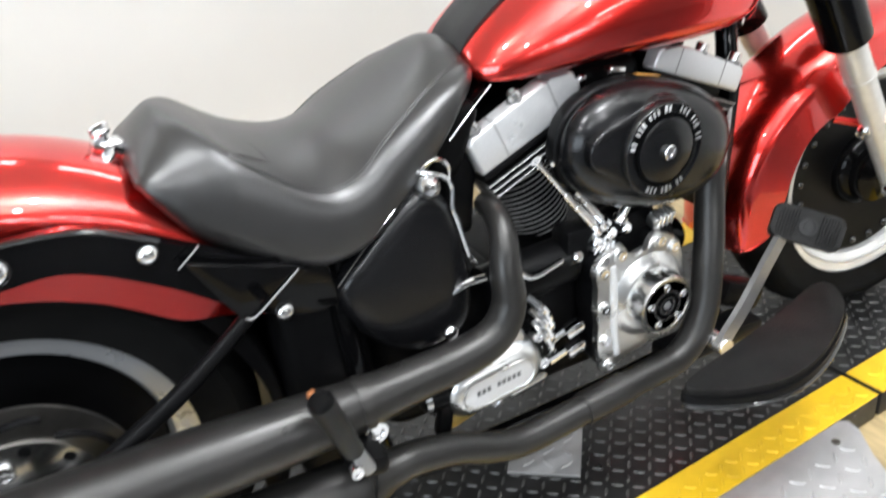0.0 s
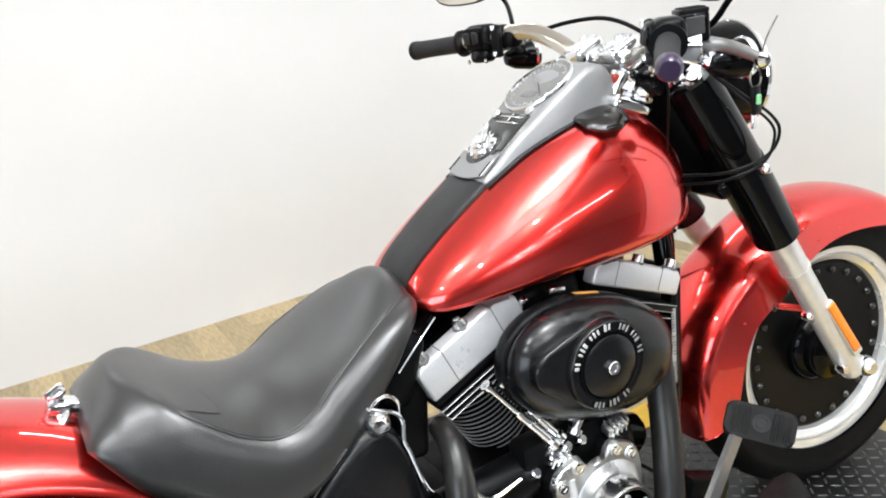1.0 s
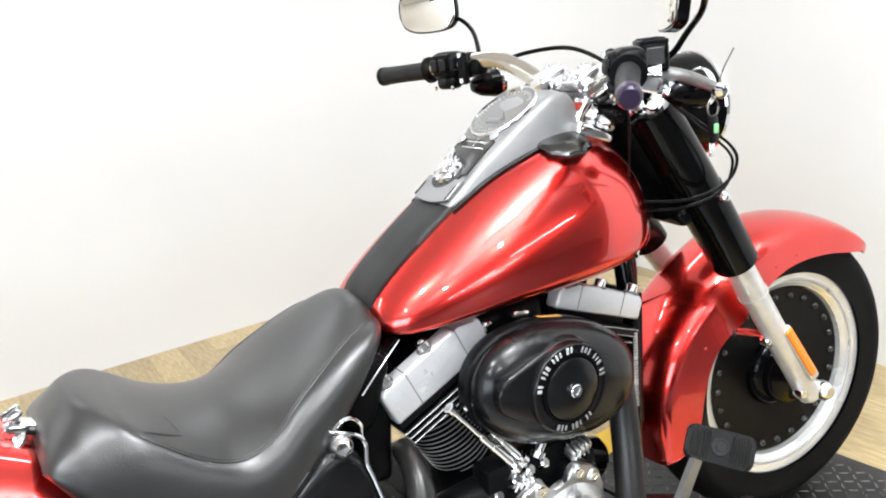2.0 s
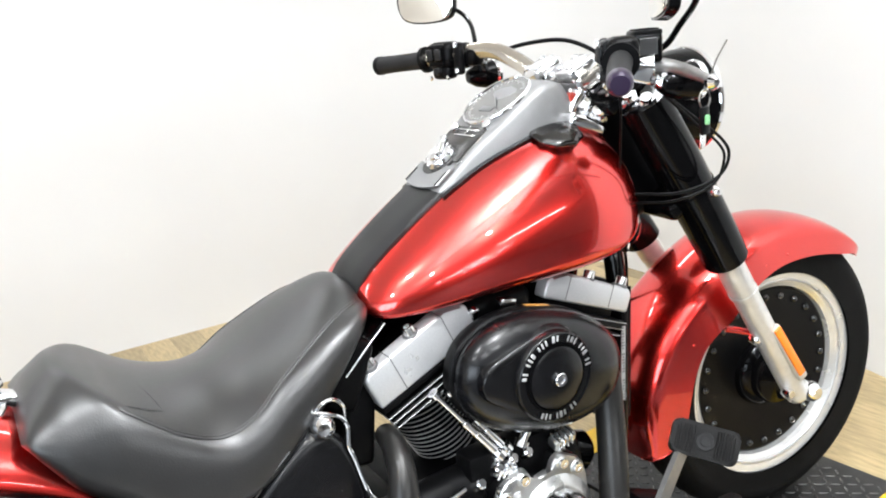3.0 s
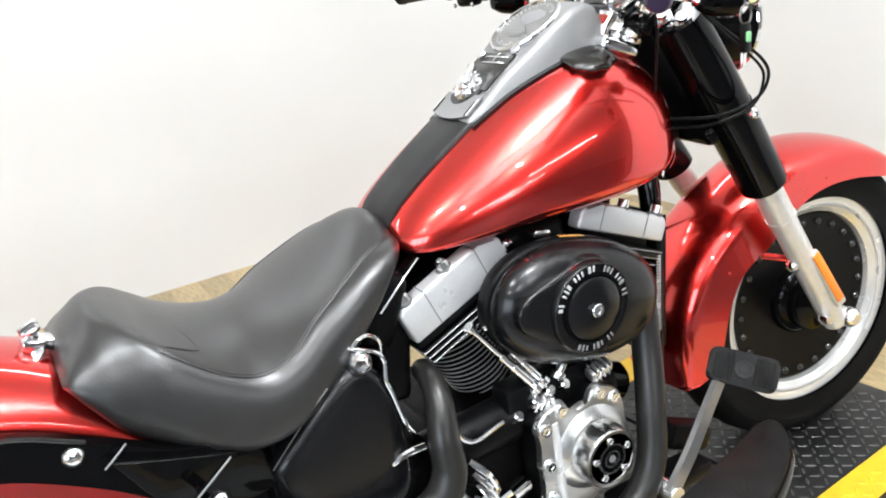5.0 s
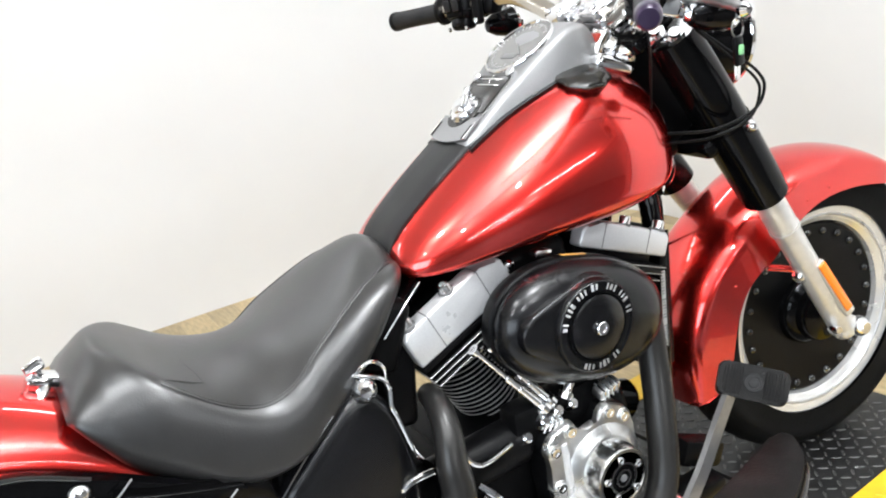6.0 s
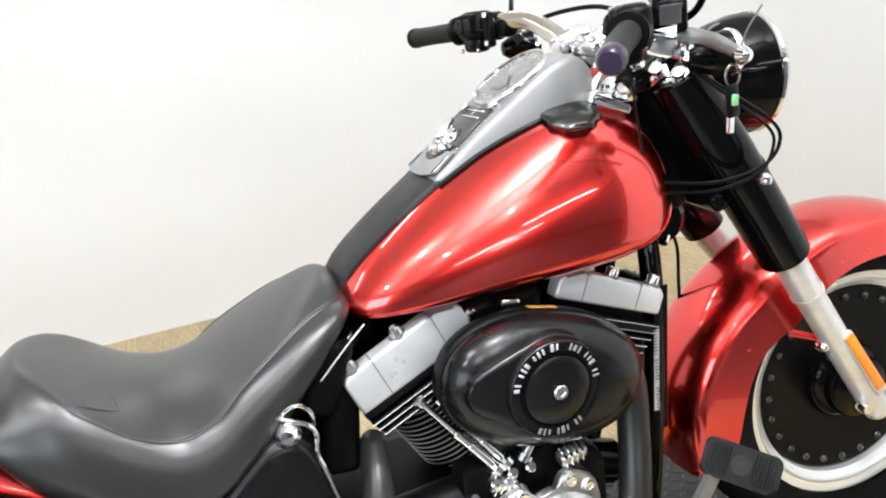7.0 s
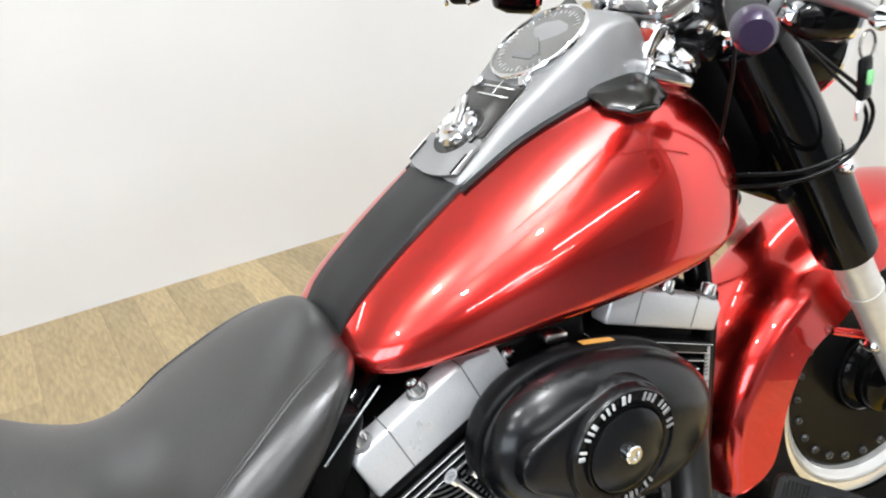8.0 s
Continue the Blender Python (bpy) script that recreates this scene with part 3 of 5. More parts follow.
swing = part("swingarm", tube([(0.325, -0.160, 0.532), (0.20, -0.17, 0.448), (0.02, -0.172, 0.352)], [0.010, 0.012, 0.0135], 14), SATIN, bike, "slim black swingarm tube")
part("lower_tube", tube([(0.50, -0.165, 0.325), (0.25, -0.17, 0.326), (0.0, -0.172, 0.33)], 0.016, 14), SATIN, swing)
part("left_tube", tube([(0.36, 0.168, 0.555), (0.02, 0.172, 0.348)], 0.0135, 10), SATIN, swing)
part("left_lower_tube", tube([(0.50, 0.165, 0.325), (0.0, 0.172, 0.33)], 0.016, 10), SATIN, swing)
frame_ob = part("main_frame", tube([(1.20, -0.03, 0.78), (1.185, -0.07, 0.62), (1.15, -0.09, 0.32), (1.09, -0.115, 0.17), (0.95, -0.12, 0.14), (0.55, -0.125, 0.14), (0.47, -0.13, 0.20), (0.44, -0.13, 0.45), (0.45, -0.125, 0.58)], 0.018, 12), GLOSS, bike, "gloss black tubular frame")
part("left_cradle", tube([(1.20, 0.03, 0.78), (1.185, 0.07, 0.62), (1.15, 0.09, 0.32), (1.09, 0.115, 0.17), (0.95, 0.12, 0.14), (0.55, 0.125, 0.14), (0.47, 0.13, 0.20), (0.44, 0.13, 0.45), (0.45, 0.125, 0.58)], 0.018, 12), GLOSS, frame_ob)
part("backbone", tube([(1.20, 0, 0.84), (0.9, 0, 0.745), (0.62, 0, 0.67), (0.45, 0, 0.60)], 0.03, 14), GLOSS, frame_ob)
for s in (-1, 1):
    part("side_rail", tube([(0.72, s * 0.05, 0.70), (0.60, s * 0.10, 0.64), (0.45, s * 0.125, 0.585), (0.30, s * 0.13, 0.555)], 0.016, 12), GLOSS, frame_ob)
# two black blocks added to fill gaps in the frame with dark
part("seat_post", rbox(0.055, 0.20, 0.14, pose(0.652, 0, 0.575, 0, 8, 0), 0.012, 3), SATIN, frame_ob)
part("rear_block", rbox(0.135, 0.27, 0.36, pose(0.412, 0, 0.375), 0.03, 3), SATIN, frame_ob)

# ---- seat ----
SX = [0.230, 0.242, 0.267, 0.284, 0.303, 0.323, 0.347, 0.395, 0.445, 0.49, 0.532, 0.579, 0.62, 0.65, 0.675, 0.692, 0.701]
SZC = [0.714, 0.735, 0.757, 0.763, 0.755, 0.742, 0.726, 0.705, 0.694, 0.696, 0.709, 0.732, 0.756, 0.772, 0.779, 0.771, 0.745]
SWS = [0.030, 0.042, 0.050, 0.060, 0.088, 0.115, 0.135, 0.149, 0.151, 0.147, 0.136, 0.121, 0.106, 0.094, 0.082, 0.062, 0.03]
SZS = [0.711, 0.731, 0.752, 0.758, 0.752, 0.738, 0.716, 0.674, 0.651, 0.660, 0.690, 0.717, 0.738, 0.748, 0.752, 0.749, 0.738]
SW = [0.112, 0.128, 0.140, 0.146, 0.151, 0.156, 0.161, 0.169, 0.173, 0.171, 0.164, 0.154, 0.142, 0.130, 0.112, 0.085, 0.05]
SZL = [0.700, 0.678, 0.632, 0.611, 0.595, 0.586, 0.576, 0.563, 0.560, 0.572, 0.598, 0.635, 0.672, 0.702, 0.722, 0.732, 0.730]
seat_st = spline(list(zip(SX, SZC, SW, SZS, SZL, SWS)), 7)
TOPC = [(0.0, 0.0), (0.2, 0.03), (0.4, 0.13), (0.58, 0.29), (0.74, 0.50), (0.87, 0.74), (0.95, 0.90), (1.0, 1.0)]
SIDE = [(0.06, 0.30), (0.14, 0.58), (0.25, 0.79), (0.38, 0.93), (0.52, 1.0), (0.68, 1.0), (0.82, 0.97), (0.93, 0.90), (1.0, 0.80)]
rings = []
for x, zc, w, zs, zl, ws in seat_st:
    right = [(x, -ws * a, zc + (zs - zc) * c) for a, c in TOPC]
    right += [(x, -(ws + (w - ws) * k), zs + (zl - zs) * d) for d, k in SIDE]
    right += [(x, -w * 0.6, zl + 0.004), (x, 0.0, zl + 0.006)]
    left = [(x, -p[1], p[2]) for p in right[1:-1]][::-1]
    rings.append(right + left)
bm = loft(rings)
bm.verts.ensure_lookup_table()


def ease(a, b, v):
    u = min(max((v - a) / (b - a), 0.0), 1.0)
    return u * u * (3 - 2 * u)


def relax(bm, times, weight):
    """Draw each vertex towards the mean of its neighbours across and up, by weight(place)."""
    for k in range(times):
        moved = []
        for v in bm.verts:
            f = weight(v.co)
            if f > 0.001:
                mean = sum((e.other_vert(v).co for e in v.link_edges), Vector()) / len(v.link_edges)
                moved.append((v, Vector((v.co.x, v.co.y + (mean.y - v.co.y) * f, v.co.z + (mean.z - v.co.z) * f))))
        for v, co in moved:
            v.co = co


relax(bm, 1, lambda c: 0.3)
relax(bm, 7, lambda c: 0.5 * ease(0.42, 0.30, c.x))
seat_skin = BVHTree.FromBMesh(bm)
turns = len(rings[0])
seam_at = {-1: 7, 1: turns - 7}
seams = {s: [bm.verts[k * turns + seam_at[s]].co.copy() for k in range(len(rings))] for s in (-1, 1)}
rows_up = {s: [bm.verts[k * turns + seam_at[s] + s].co.copy() for k in range(len(rings))] for s in (-1, 1)}
seat = part("saddle", bm, LEATHER, bike, "padded black leather solo saddle", smooth=80)
for s, first in ((-1, 40), (1, 62)):
    line = seams[s][first:-12]
    part("piping", tube(line, 0.0015, 6, 1), LEATHER, seat, "stitched seam")
    up = [a + (b - a).normalized() * 0.005 for a, b in zip(line, rows_up[s][first:-12])]
    part("stitching", tube(up, 0.0008, 6, 1), LEATHER, seat, "second row of stitches")
for pts, rad in (([(0.345, -0.121), (0.358, -0.117), (0.374, -0.113), (0.389, -0.109)], [0.0009, 0.0020, 0.0018, 0.0005]),
                 ([(0.388, -0.106), (0.384, -0.085), (0.376, -0.052), (0.370, -0.022)], [0.0006, 0.0008, 0.0005, 0.0003])):
    fold = [(x, y, seat_skin.ray_cast(Vector((x, y, 1.0)), Vector((0, 0, -1)))[0].z - 0.0003) for x, y in pts]
    part("crease", tube(fold, rad, 6, 5), LEATHER, seat, "fold in the leather")

# seat fixing knob on the rear mudguard
knob = part("seat_bracket", rbox(0.044, 0.034, 0.024, pose(0.221, -0.004, 0.726, 0, 22, 0), 0.008), CHROME, bike, "chrome seat bracket with a thumb screw")
part("thumb_screw", revolve([(0.0, 0.022), (0.011, 0.022), (0.013, 0.019), (0.012, 0.015), (0.006, 0.012), (0.006, 0.0)], basis((0.218, -0.004, 0.728), (-0.2, 0, 1)), 20), CHROME, knob)
part("thumb_wing", rbox(0.026, 0.006, 0.012, pose(0.214, -0.004, 0.750, 0, -10, 25), 0.003), CHROME, knob)
part("washer", revolve([(0.0, 0.006), (0.026, 0.006), (0.029, 0.003), (0.029, 0.0)], basis((0.199, -0.014, 0.714), (-0.35, -0.15, 1)), 24), POLISH, knob)
part("tab", rbox(0.04, 0.05, 0.006, pose(0.242, 0, 0.717, 0, 32, 0), 0.002), SATIN, knob)

# ---- fuel tank ----
TX = [0.690, 0.703, 0.735, 0.80, 0.88, 0.96, 1.04, 1.10, 1.15, 1.185, 1.207, 1.216]
TZT = [0.748, 0.768, 0.797, 0.842, 0.890, 0.926, 0.948, 0.950, 0.936, 0.902, 0.86, 0.82]
TZB = [0.728, 0.715, 0.708, 0.706, 0.706, 0.704, 0.702, 0.705, 0.716, 0.742, 0.775, 0.80]
TW = [0.072, 0.096, 0.119, 0.143, 0.161, 0.171, 0.174, 0.169, 0.155, 0.130, 0.090, 0.04]
tank_st = spline(list(zip(TX, TZT, TZB, TW)), 8)
CAP = (1.047, -0.097)


def swell(x, y):
    """The low rise of the tank's skin round the filler."""
    return 0.013 * math.exp(-(((x - CAP[0]) / 0.085) ** 2 + ((y - CAP[1] + 0.012) / 0.045) ** 2))


rings = []
for x, zt, zb, w in tank_st:
    h = zt - zb
    ring = []
    for k in range(64):
        a = 2 * math.pi * k / 64
        sa, ca = math.sin(a), math.cos(a)
        py = -math.copysign(abs(sa) ** 0.90, sa) * w
        if ca >= 0:
            pz = zb + h * 0.27 + h * 0.74 * abs(ca) ** 0.88 + swell(x, py)
        else:
            pz = zb + h * 0.27 - h * 0.24 * abs(ca) ** 0.72
        ring.append((x, py, pz))
    rings.append(ring)
tank = part("fuel_tank", loft(rings), RED, bike, "glossy candy red teardrop fuel tank", smooth=80)


def tank_top(x):
    xs = [s[0] for s in tank_st]
    return float(np.interp(x, xs, [s[1] for s in tank_st]))


rings = []
for x in np.linspace(0.684, 0.868, 16):
    z = tank_top(x) + 0.002 if x > 0.70 else tank_top(0.70) - (0.70 - x) * 1.6
    hw = 0.050 + 0.006 * (x - 0.69) / 0.17
    rings.append([(x, -hw, z - 0.012), (x, -hw, z - 0.001), (x, -hw + 0.006, z + 0.003), (x, -0.02, z + 0.006), (x, 0.02, z + 0.006), (x, hw - 0.006, z + 0.003), (x, hw, z - 0.001), (x, hw, z - 0.012)])
part("tank_strap", loft(rings), STRAP, tank, "black leather tank strap", smooth=60)

# console on top of the tank
CX = [0.846, 0.852, 0.875, 0.92, 0.96, 1.00, 1.04, 1.08, 1.11, 1.135]
CZ = [0.874, 0.884, 0.900, 0.934, 0.962, 0.990, 1.013, 1.018, 0.995, 0.955]
CW = [0.052, 0.056, 0.057, 0.059, 0.065, 0.072, 0.075, 0.070, 0.058, 0.04]
rings = []
for x, z, w in spline(list(zip(CX, CZ, CW)), 5):
    zb = min(tank_top(x), z - 0.012) - 0.035
    rings.append([(x, -w * 1.12, zb), (x, -w * 1.06, (zb + z) / 2), (x, -w, z - 0.012), (x, -w * 0.93, z - 0.003), (x, -w * 0.7, z), (x, 0, z + 0.002),
                  (x, w * 0.7, z), (x, w * 0.93, z - 0.003), (x, w, z - 0.012), (x, w * 1.06, (zb + z) / 2), (x, w * 1.12, zb)])
console = part("dash_console", loft(rings), DASH, bike, "satin silver tank console with a round gauge", smooth=60)


def tank_z(x, y):
    """The height of the tank's skin at (x, y)."""
    xs = [s[0] for s in tank_st]
    zt, zb, w = (float(np.interp(x, xs, [s[k] for s in tank_st])) for k in (1, 2, 3))
    sa = min((abs(y) / w) ** (1 / 0.90), 0.999)
    return zb + (zt - zb) * (0.27 + 0.74 * math.sqrt(1 - sa * sa) ** 0.88) + swell(x, y)


for s in (-1, 1):
    edge = [(x, s * 1.10 * float(np.interp(x, CX, CW)), tank_z(x, s * 1.10 * float(np.interp(x, CX, CW))) + 0.002) for x in np.linspace(0.850, 1.10, 9)]
    part("rubber_edge", tube(edge, 0.0042, 6, 3), SATIN, console, "black rubber edging")
GN = Vector((-0.50, 0, 0.866)).normalized()
GC = Vector((1.009, 0, 0.990))
gm = basis(GC, GN, (0.866, 0, 0.5))
part("speedometer", revolve([(0.0, 0.004), (0.0570, 0.004), (0.0585, 0.0095), (0.0600, 0.0105), (0.0616, 0.009), (0.0625, 0.005), (0.061, 0.003)], gm, 48), CHROME, console, "round gauge with a grey dial")
part("gauge_pod", revolve([(0.061, 0.003), (0.063, 0.001), (0.065, -0.03), (0.060, -0.035)], gm, 40), DASH, console)
part("dial", revolve([(0.0, 0.0065), (0.0575, 0.0065), (0.0575, 0.004)], gm, 48), DIAL, console, "grey dial")
bmt = bmesh.new()
for k in range(33):
    a = radians(-140 + 280 * k / 32)
    ln = 0.008 if k % 4 == 0 else 0.004
    mm = gm @ Matrix.Rotation(a + math.pi / 2, 4, "Z") @ Matrix.Translation((0.052 - ln / 2, 0, 0.0070))
    rbox(ln, 0.0012, 0.0008, mm, 0, bm=bmt)
part("dial_marks", bmt, LABEL, console, smooth=0)
part("needle", rbox(0.04, 0.0022, 0.0016, gm @ Matrix.Rotation(radians(-130), 4, "Z") @ Matrix.Translation((0.016, 0, 0.0085)), 0.0005), DARKPRINT, console)
part("odometer_window", rbox(0.012, 0.034, 0.001, gm @ Matrix.Translation((-0.024, 0, 0.0070)), 0.0004), DARKPRINT, console)


def on_console(x, y, up=0.003):
    z = float(np.interp(x, CX, CZ))
    return Vector((x, y, z + up - 0.004 * (abs(y) / 0.05) ** 2))


CN = Vector((-0.58, 0, 0.81)).normalized()
for s in (-1, 1):
    p = on_console(0.948 + 0.010 * (s < 0), s * 0.040)
    part("button", revolve([(0.0, 0.009), (0.006, 0.009), (0.0085, 0.006), (0.0085, -0.004)], basis(p, CN), 16), CHROME, console)
CD = (0.8, 0, 0.58)
part("console_inlay", rbox(0.074, 0.094, 0.002, basis(on_console(0.921, 0), CN, CD), 0.0008), INLAY, console, "smoked dark inlay panel")
for s in (-1, 1):
    part("inlay_edge", rbox(0.078, 0.0022, 0.003, basis(on_console(0.921, s * 0.0475, 0.0035), CN, CD), 0.0008), POLISH, console)
for x in (0.934, 0.944):
    part("inlay_bar", rbox(0.0024, 0.060, 0.0014, basis(on_console(x, -0.006, 0.0052), CN, CD), 0.0005), POLISH, console)
part("inlay_bar", rbox(0.020, 0.0024, 0.0014, basis(on_console(0.944, -0.004, 0.0052), CN, CD), 0.0005), POLISH, console)
part("inlay_bar", rbox(0.046, 0.0024, 0.0014, basis(on_console(0.919, -0.035, 0.0046), CN, CD), 0.0005), POLISH, console)
sm = basis(on_console(0.893, 0.004), CN)
part("switch_plate", revolve([(0.0, 0.0025), (0.034, 0.0025), (0.036, 0.001), (0.036, -0.004)], sm, 40), INLAY, console, "round dark switch plate")
sw = part("ignition_switch", revolve([(0.0, 0.020), (0.010, 0.020), (0.014, 0.017), (0.016, 0.012), (0.022, 0.010), (0.025, 0.005), (0.026, 0.002)], sm, 32), CHROME, console, "chrome ignition switch")
part("switch_lever", rbox(0.050, 0.013, 0.011, basis(on_console(0.895, 0.002, 0.022), CN, (0.6, 0.55, 0.4)), 0.004), CHROME, console)
for k in range(10):
    a = 2 * math.pi * k / 10
    part("switch_knurl", rbox(0.005, 0.006, 0.007, sm @ Matrix.Rotation(a, 4, "Z") @ Matrix.Translation((0.0235, 0, 0.008)), 0.0015, 1), CHROME, sw)
part("emblem", prism([(-0.024, 0.008), (0.0, 0.012), (0.024, 0.008), (0.014, -0.010), (0, -0.018), (-0.014, -0.010)], 0.0014, basis(on_console(0.868, 0.004, 0.0030), CN, (0, -1, 0)), 0.0005), INLAY, console, "small dark shield plate")
plate_m = basis(on_console(0.866, 0, 0.0022), CN, CD)
arc = [(-0.018 - 0.011 * (1 - (v / 0.052) ** 2), v) for v in np.linspace(0.052, -0.052, 13)]
part("lower_plate", prism([(0.022, -0.050)] + [(0.022, 0.050)] + arc, 0.003, plate_m, 0.001), DASH, console, "satin silver lower plate with a curved end")
for s in (-1, 1):
    part("console_notch", rbox(0.028, 0.0042, 0.0012, plate_m @ pose(-0.006, s * 0.0445, 0.0034), 0.0004, 1), SATIN, console)
    part("plate_border", rbox(0.034, 0.0018, 0.0016, plate_m @ pose(-0.003, s * 0.0485, 0.0034), 0.0005, 1), POLISH, console)

# scalloped fuel cap
capn = Vector((-0.06, -0.33, 0.94)).normalized()
cm = basis((*CAP, 0.9405), capn)
bm = bmesh.new()
rings = []
for rr, h in ((0.032, -0.030), (0.0335, -0.010), (0.0410, -0.0038), (0.0425, -0.002), (0.0422, 0.0005), (0.0400, 0.0030), (0.032, 0.0055), (0.018, 0.0075), (0.001, 0.0080)):
    ring = []
    for k in range(72):
        a = 2 * math.pi * k / 72
        sc = 1 + (0.032 * (math.cos(9 * a)) if h > -0.006 and rr > 0.036 else 0)
        ring.append(cm @ Vector((rr * sc * math.cos(a), rr * sc * math.sin(a), h)))
    rings.append(ring)
part("fuel_cap", loft(rings), CAPMETAL, tank, "scalloped gloss black fuel cap", smooth=60)

# ---- engine ----
K = Vector((0.917, 0, 0.266))
engine = part("crankcase", rbox(0.40, 0.26, 0.24, pose(0.86, 0, 0.31), 0.05, 4), WRINKLE, bike, "black wrinkle-finish engine cases")
part("gearbox", rbox(0.24, 0.26, 0.22, pose(0.60, 0, 0.33), 0.04, 4), WRINKLE, engine, "black gearbox housing")
part("tappet_block", rbox(0.17, 0.05, 0.07, pose(0.875, -0.14, 0.455), 0.012), WRINKLE, engine)


def cylinder(ang, label):
    """One finned cylinder with head, rocker box and bolts, tilted by ang degrees."""
    a = radians(ang)
    e = 1 if ang < 0 else -1                            # the lids are mirrored on the front cylinder
    u = Vector((math.sin(a), 0, math.cos(a)))
    m = basis(K, u, (math.cos(a), 0, -math.sin(a)))     # local x ahead, y left, z along the bore
    cy = part("cylinder", revolve([(0.042, 0.14), (0.044, 0.16), (0.044, 0.39), (0.042, 0.395)], m, 32), SATIN, bike, label)
    for k in range(14):
        h = 0.190 + k * 0.0102
        rr = 0.054 + 0.0013 * k
        part("fin", revolve([(0.042, h - 0.0020), (rr - 0.001, h - 0.0012), (rr, h), (rr - 0.001, h + 0.0012), (0.042, h + 0.0020)], m, 48, cap=False), SATIN, cy)
        part("fin_edge", revolve([(rr - 0.0012, h - 0.0012), (rr + 0.0004, h - 0.0008), (rr + 0.0004, h + 0.0008), (rr - 0.0012, h + 0.0012)], m, 48, cap=False), FINEDGE, cy, "bright machined edge")
    for k in range(3 if e > 0 else 6):
        h = (0.348 if e > 0 else 0.338) + k * 0.0115
        w = 0.176 + 0.006 * k
        part("head_fin", rbox(w, 0.226 + 0.002 * k, 0.0052, m @ pose(0.004 * e, 0, h), 0.002, 1), SATIN, cy)
        part("head_fin_edge", rbox(w + 0.001, 0.227 + 0.002 * k, 0.0019, m @ pose(0.004 * e, 0, h), 0.001, 1), FINEDGE, cy, "bright machined edge")
    part("head_core", rbox(0.15, 0.18, 0.07, m @ pose(0.004 * e, 0, 0.36), 0.01), SATIN, cy)
    part("rocker_gasket", rbox(0.192, 0.236, 0.012, m @ pose(0.004 * e, 0, 0.388), 0.004, 2), SATIN, cy)
    foot = 0.394 if e > 0 else 0.414
    for s in (-1, 1):
        side = m @ Matrix(((e, 0, 0, 0), (0, 0, -s, s * 0.120), (0, 1, 0, 0), (0, 0, 0, 1)))
        lid = prism([(-0.092, foot), (-0.092, 0.446), (-0.083, 0.456), (0.048, 0.460), (0.060, 0.453), (0.092, 0.451), (0.099, 0.444), (0.099, foot)], 0.030, None, 0)
        bmesh.ops.bevel(lid, geom=list(lid.edges), offset=0.005, segments=3, affect="EDGES", profile=0.5)
        box = part("rocker_box", lid, SILVER, cy, "silver painted rocker box", m=side)
        for v, top in ((-0.044, 0.4578), (0.054, 0.4572)):
            part("lid_seam", prism([(v - 0.0008, foot + 0.004), (v - 0.0008, top), (v + 0.0008, top), (v + 0.0008, foot + 0.004)], 0.0302, side @ Matrix.Translation((0, 0, -0.0003)), 0), DARKPRINT, box)
        for v in (-0.072, 0.005):
            # raised dark disc: shade round each bolt is put into its colour
            part("bolt_recess", revolve([(0.0, 0.0012), (0.0125, 0.0012), (0.0135, -0.004)], m @ pose(e * v, s * 0.106, 0.4588), 20), DARKPRINT, box)
            bolt(box, m @ Vector((e * v, s * 0.107, 0.4590)), u, 0.0100, 0.014, POLISH)
    # black filler added to make the space between the silver lids dark
    part("rocker_top", rbox(0.176, 0.19, 0.050, m @ pose(0.003 * e, 0, 0.415), 0.008), SATIN, cy)
    return cy


# black block added to hide the fins and keep this gap dark
part("intake_cover", rbox(0.15, 0.20, 0.11, pose(0.905, 0, 0.655), 0.02, 3), SATIN, engine, "black block added to darken the gap between the cylinders")
bolt(engine, (0.852, -0.118, 0.700), (-0.2, -0.5, 0.8), 0.008, 0.009, CHROME, "cover_bolt", True)
rc = cylinder(-22.5, "rear finned black cylinder with silver rocker box")
fc = cylinder(22.5, "front finned black cylinder with silver rocker box")


def pushrod(a, b, parent):
    a, b = Vector(a), Vector(b)
    part("pushrod_tube", tube([a, a + (b - a) * 0.45, a + (b - a) * 0.5, b], [0.0052, 0.0052, 0.0072, 0.0072], 14, 2), CHROME, parent, "chrome pushrod tube")
    d = (b - a)
    for f0, f1, r in ((0.0, 0.05, 0.0085), (0.44, 0.50, 0.0088), (0.62, 0.65, 0.0085), (0.93, 1.0, 0.0125)):
        part("collar", tube([a + d * f0, a + d * f1], r, 14, 1), CHROME, parent)


pushrod((0.748, -0.152, 0.612), (0.846, -0.165, 0.478), rc)
pushrod((0.775, -0.148, 0.606), (0.862, -0.160, 0.480), rc)
pushrod((0.985, -0.150, 0.60), (0.885, -0.163, 0.478), fc)
for x, z in ((0.835, 0.462), (0.862, 0.470), (0.80, 0.450), (0.89, 0.47)):
    part("lifter_cover", revolve([(0.0, 0.010), (0.006, 0.010), (0.0085, 0.007), (0.0095, -0.012)], basis((x, -0.172, z), (0.1, -0.8, 0.6)), 14), CHROME, engine)
part("lifter_block", rbox(0.042, 0.024, 0.018, pose(0.848, -0.168, 0.458, 20, 15, 0), 0.005), CAST, engine, "silver lifter block")
for k in range(4):
    part("lifter_rib", rbox(0.004, 0.027, 0.021, pose(0.834 + 0.009 * k, -0.169, 0.4605 - 0.0022 * k, 20, 15, 0), 0.0012, 1), CHROME, engine)
part("lifter_block", rbox(0.044, 0.022, 0.020, pose(0.955, -0.180, 0.474, 20, -10, 0), 0.005), CAST, engine, "silver lifter block")
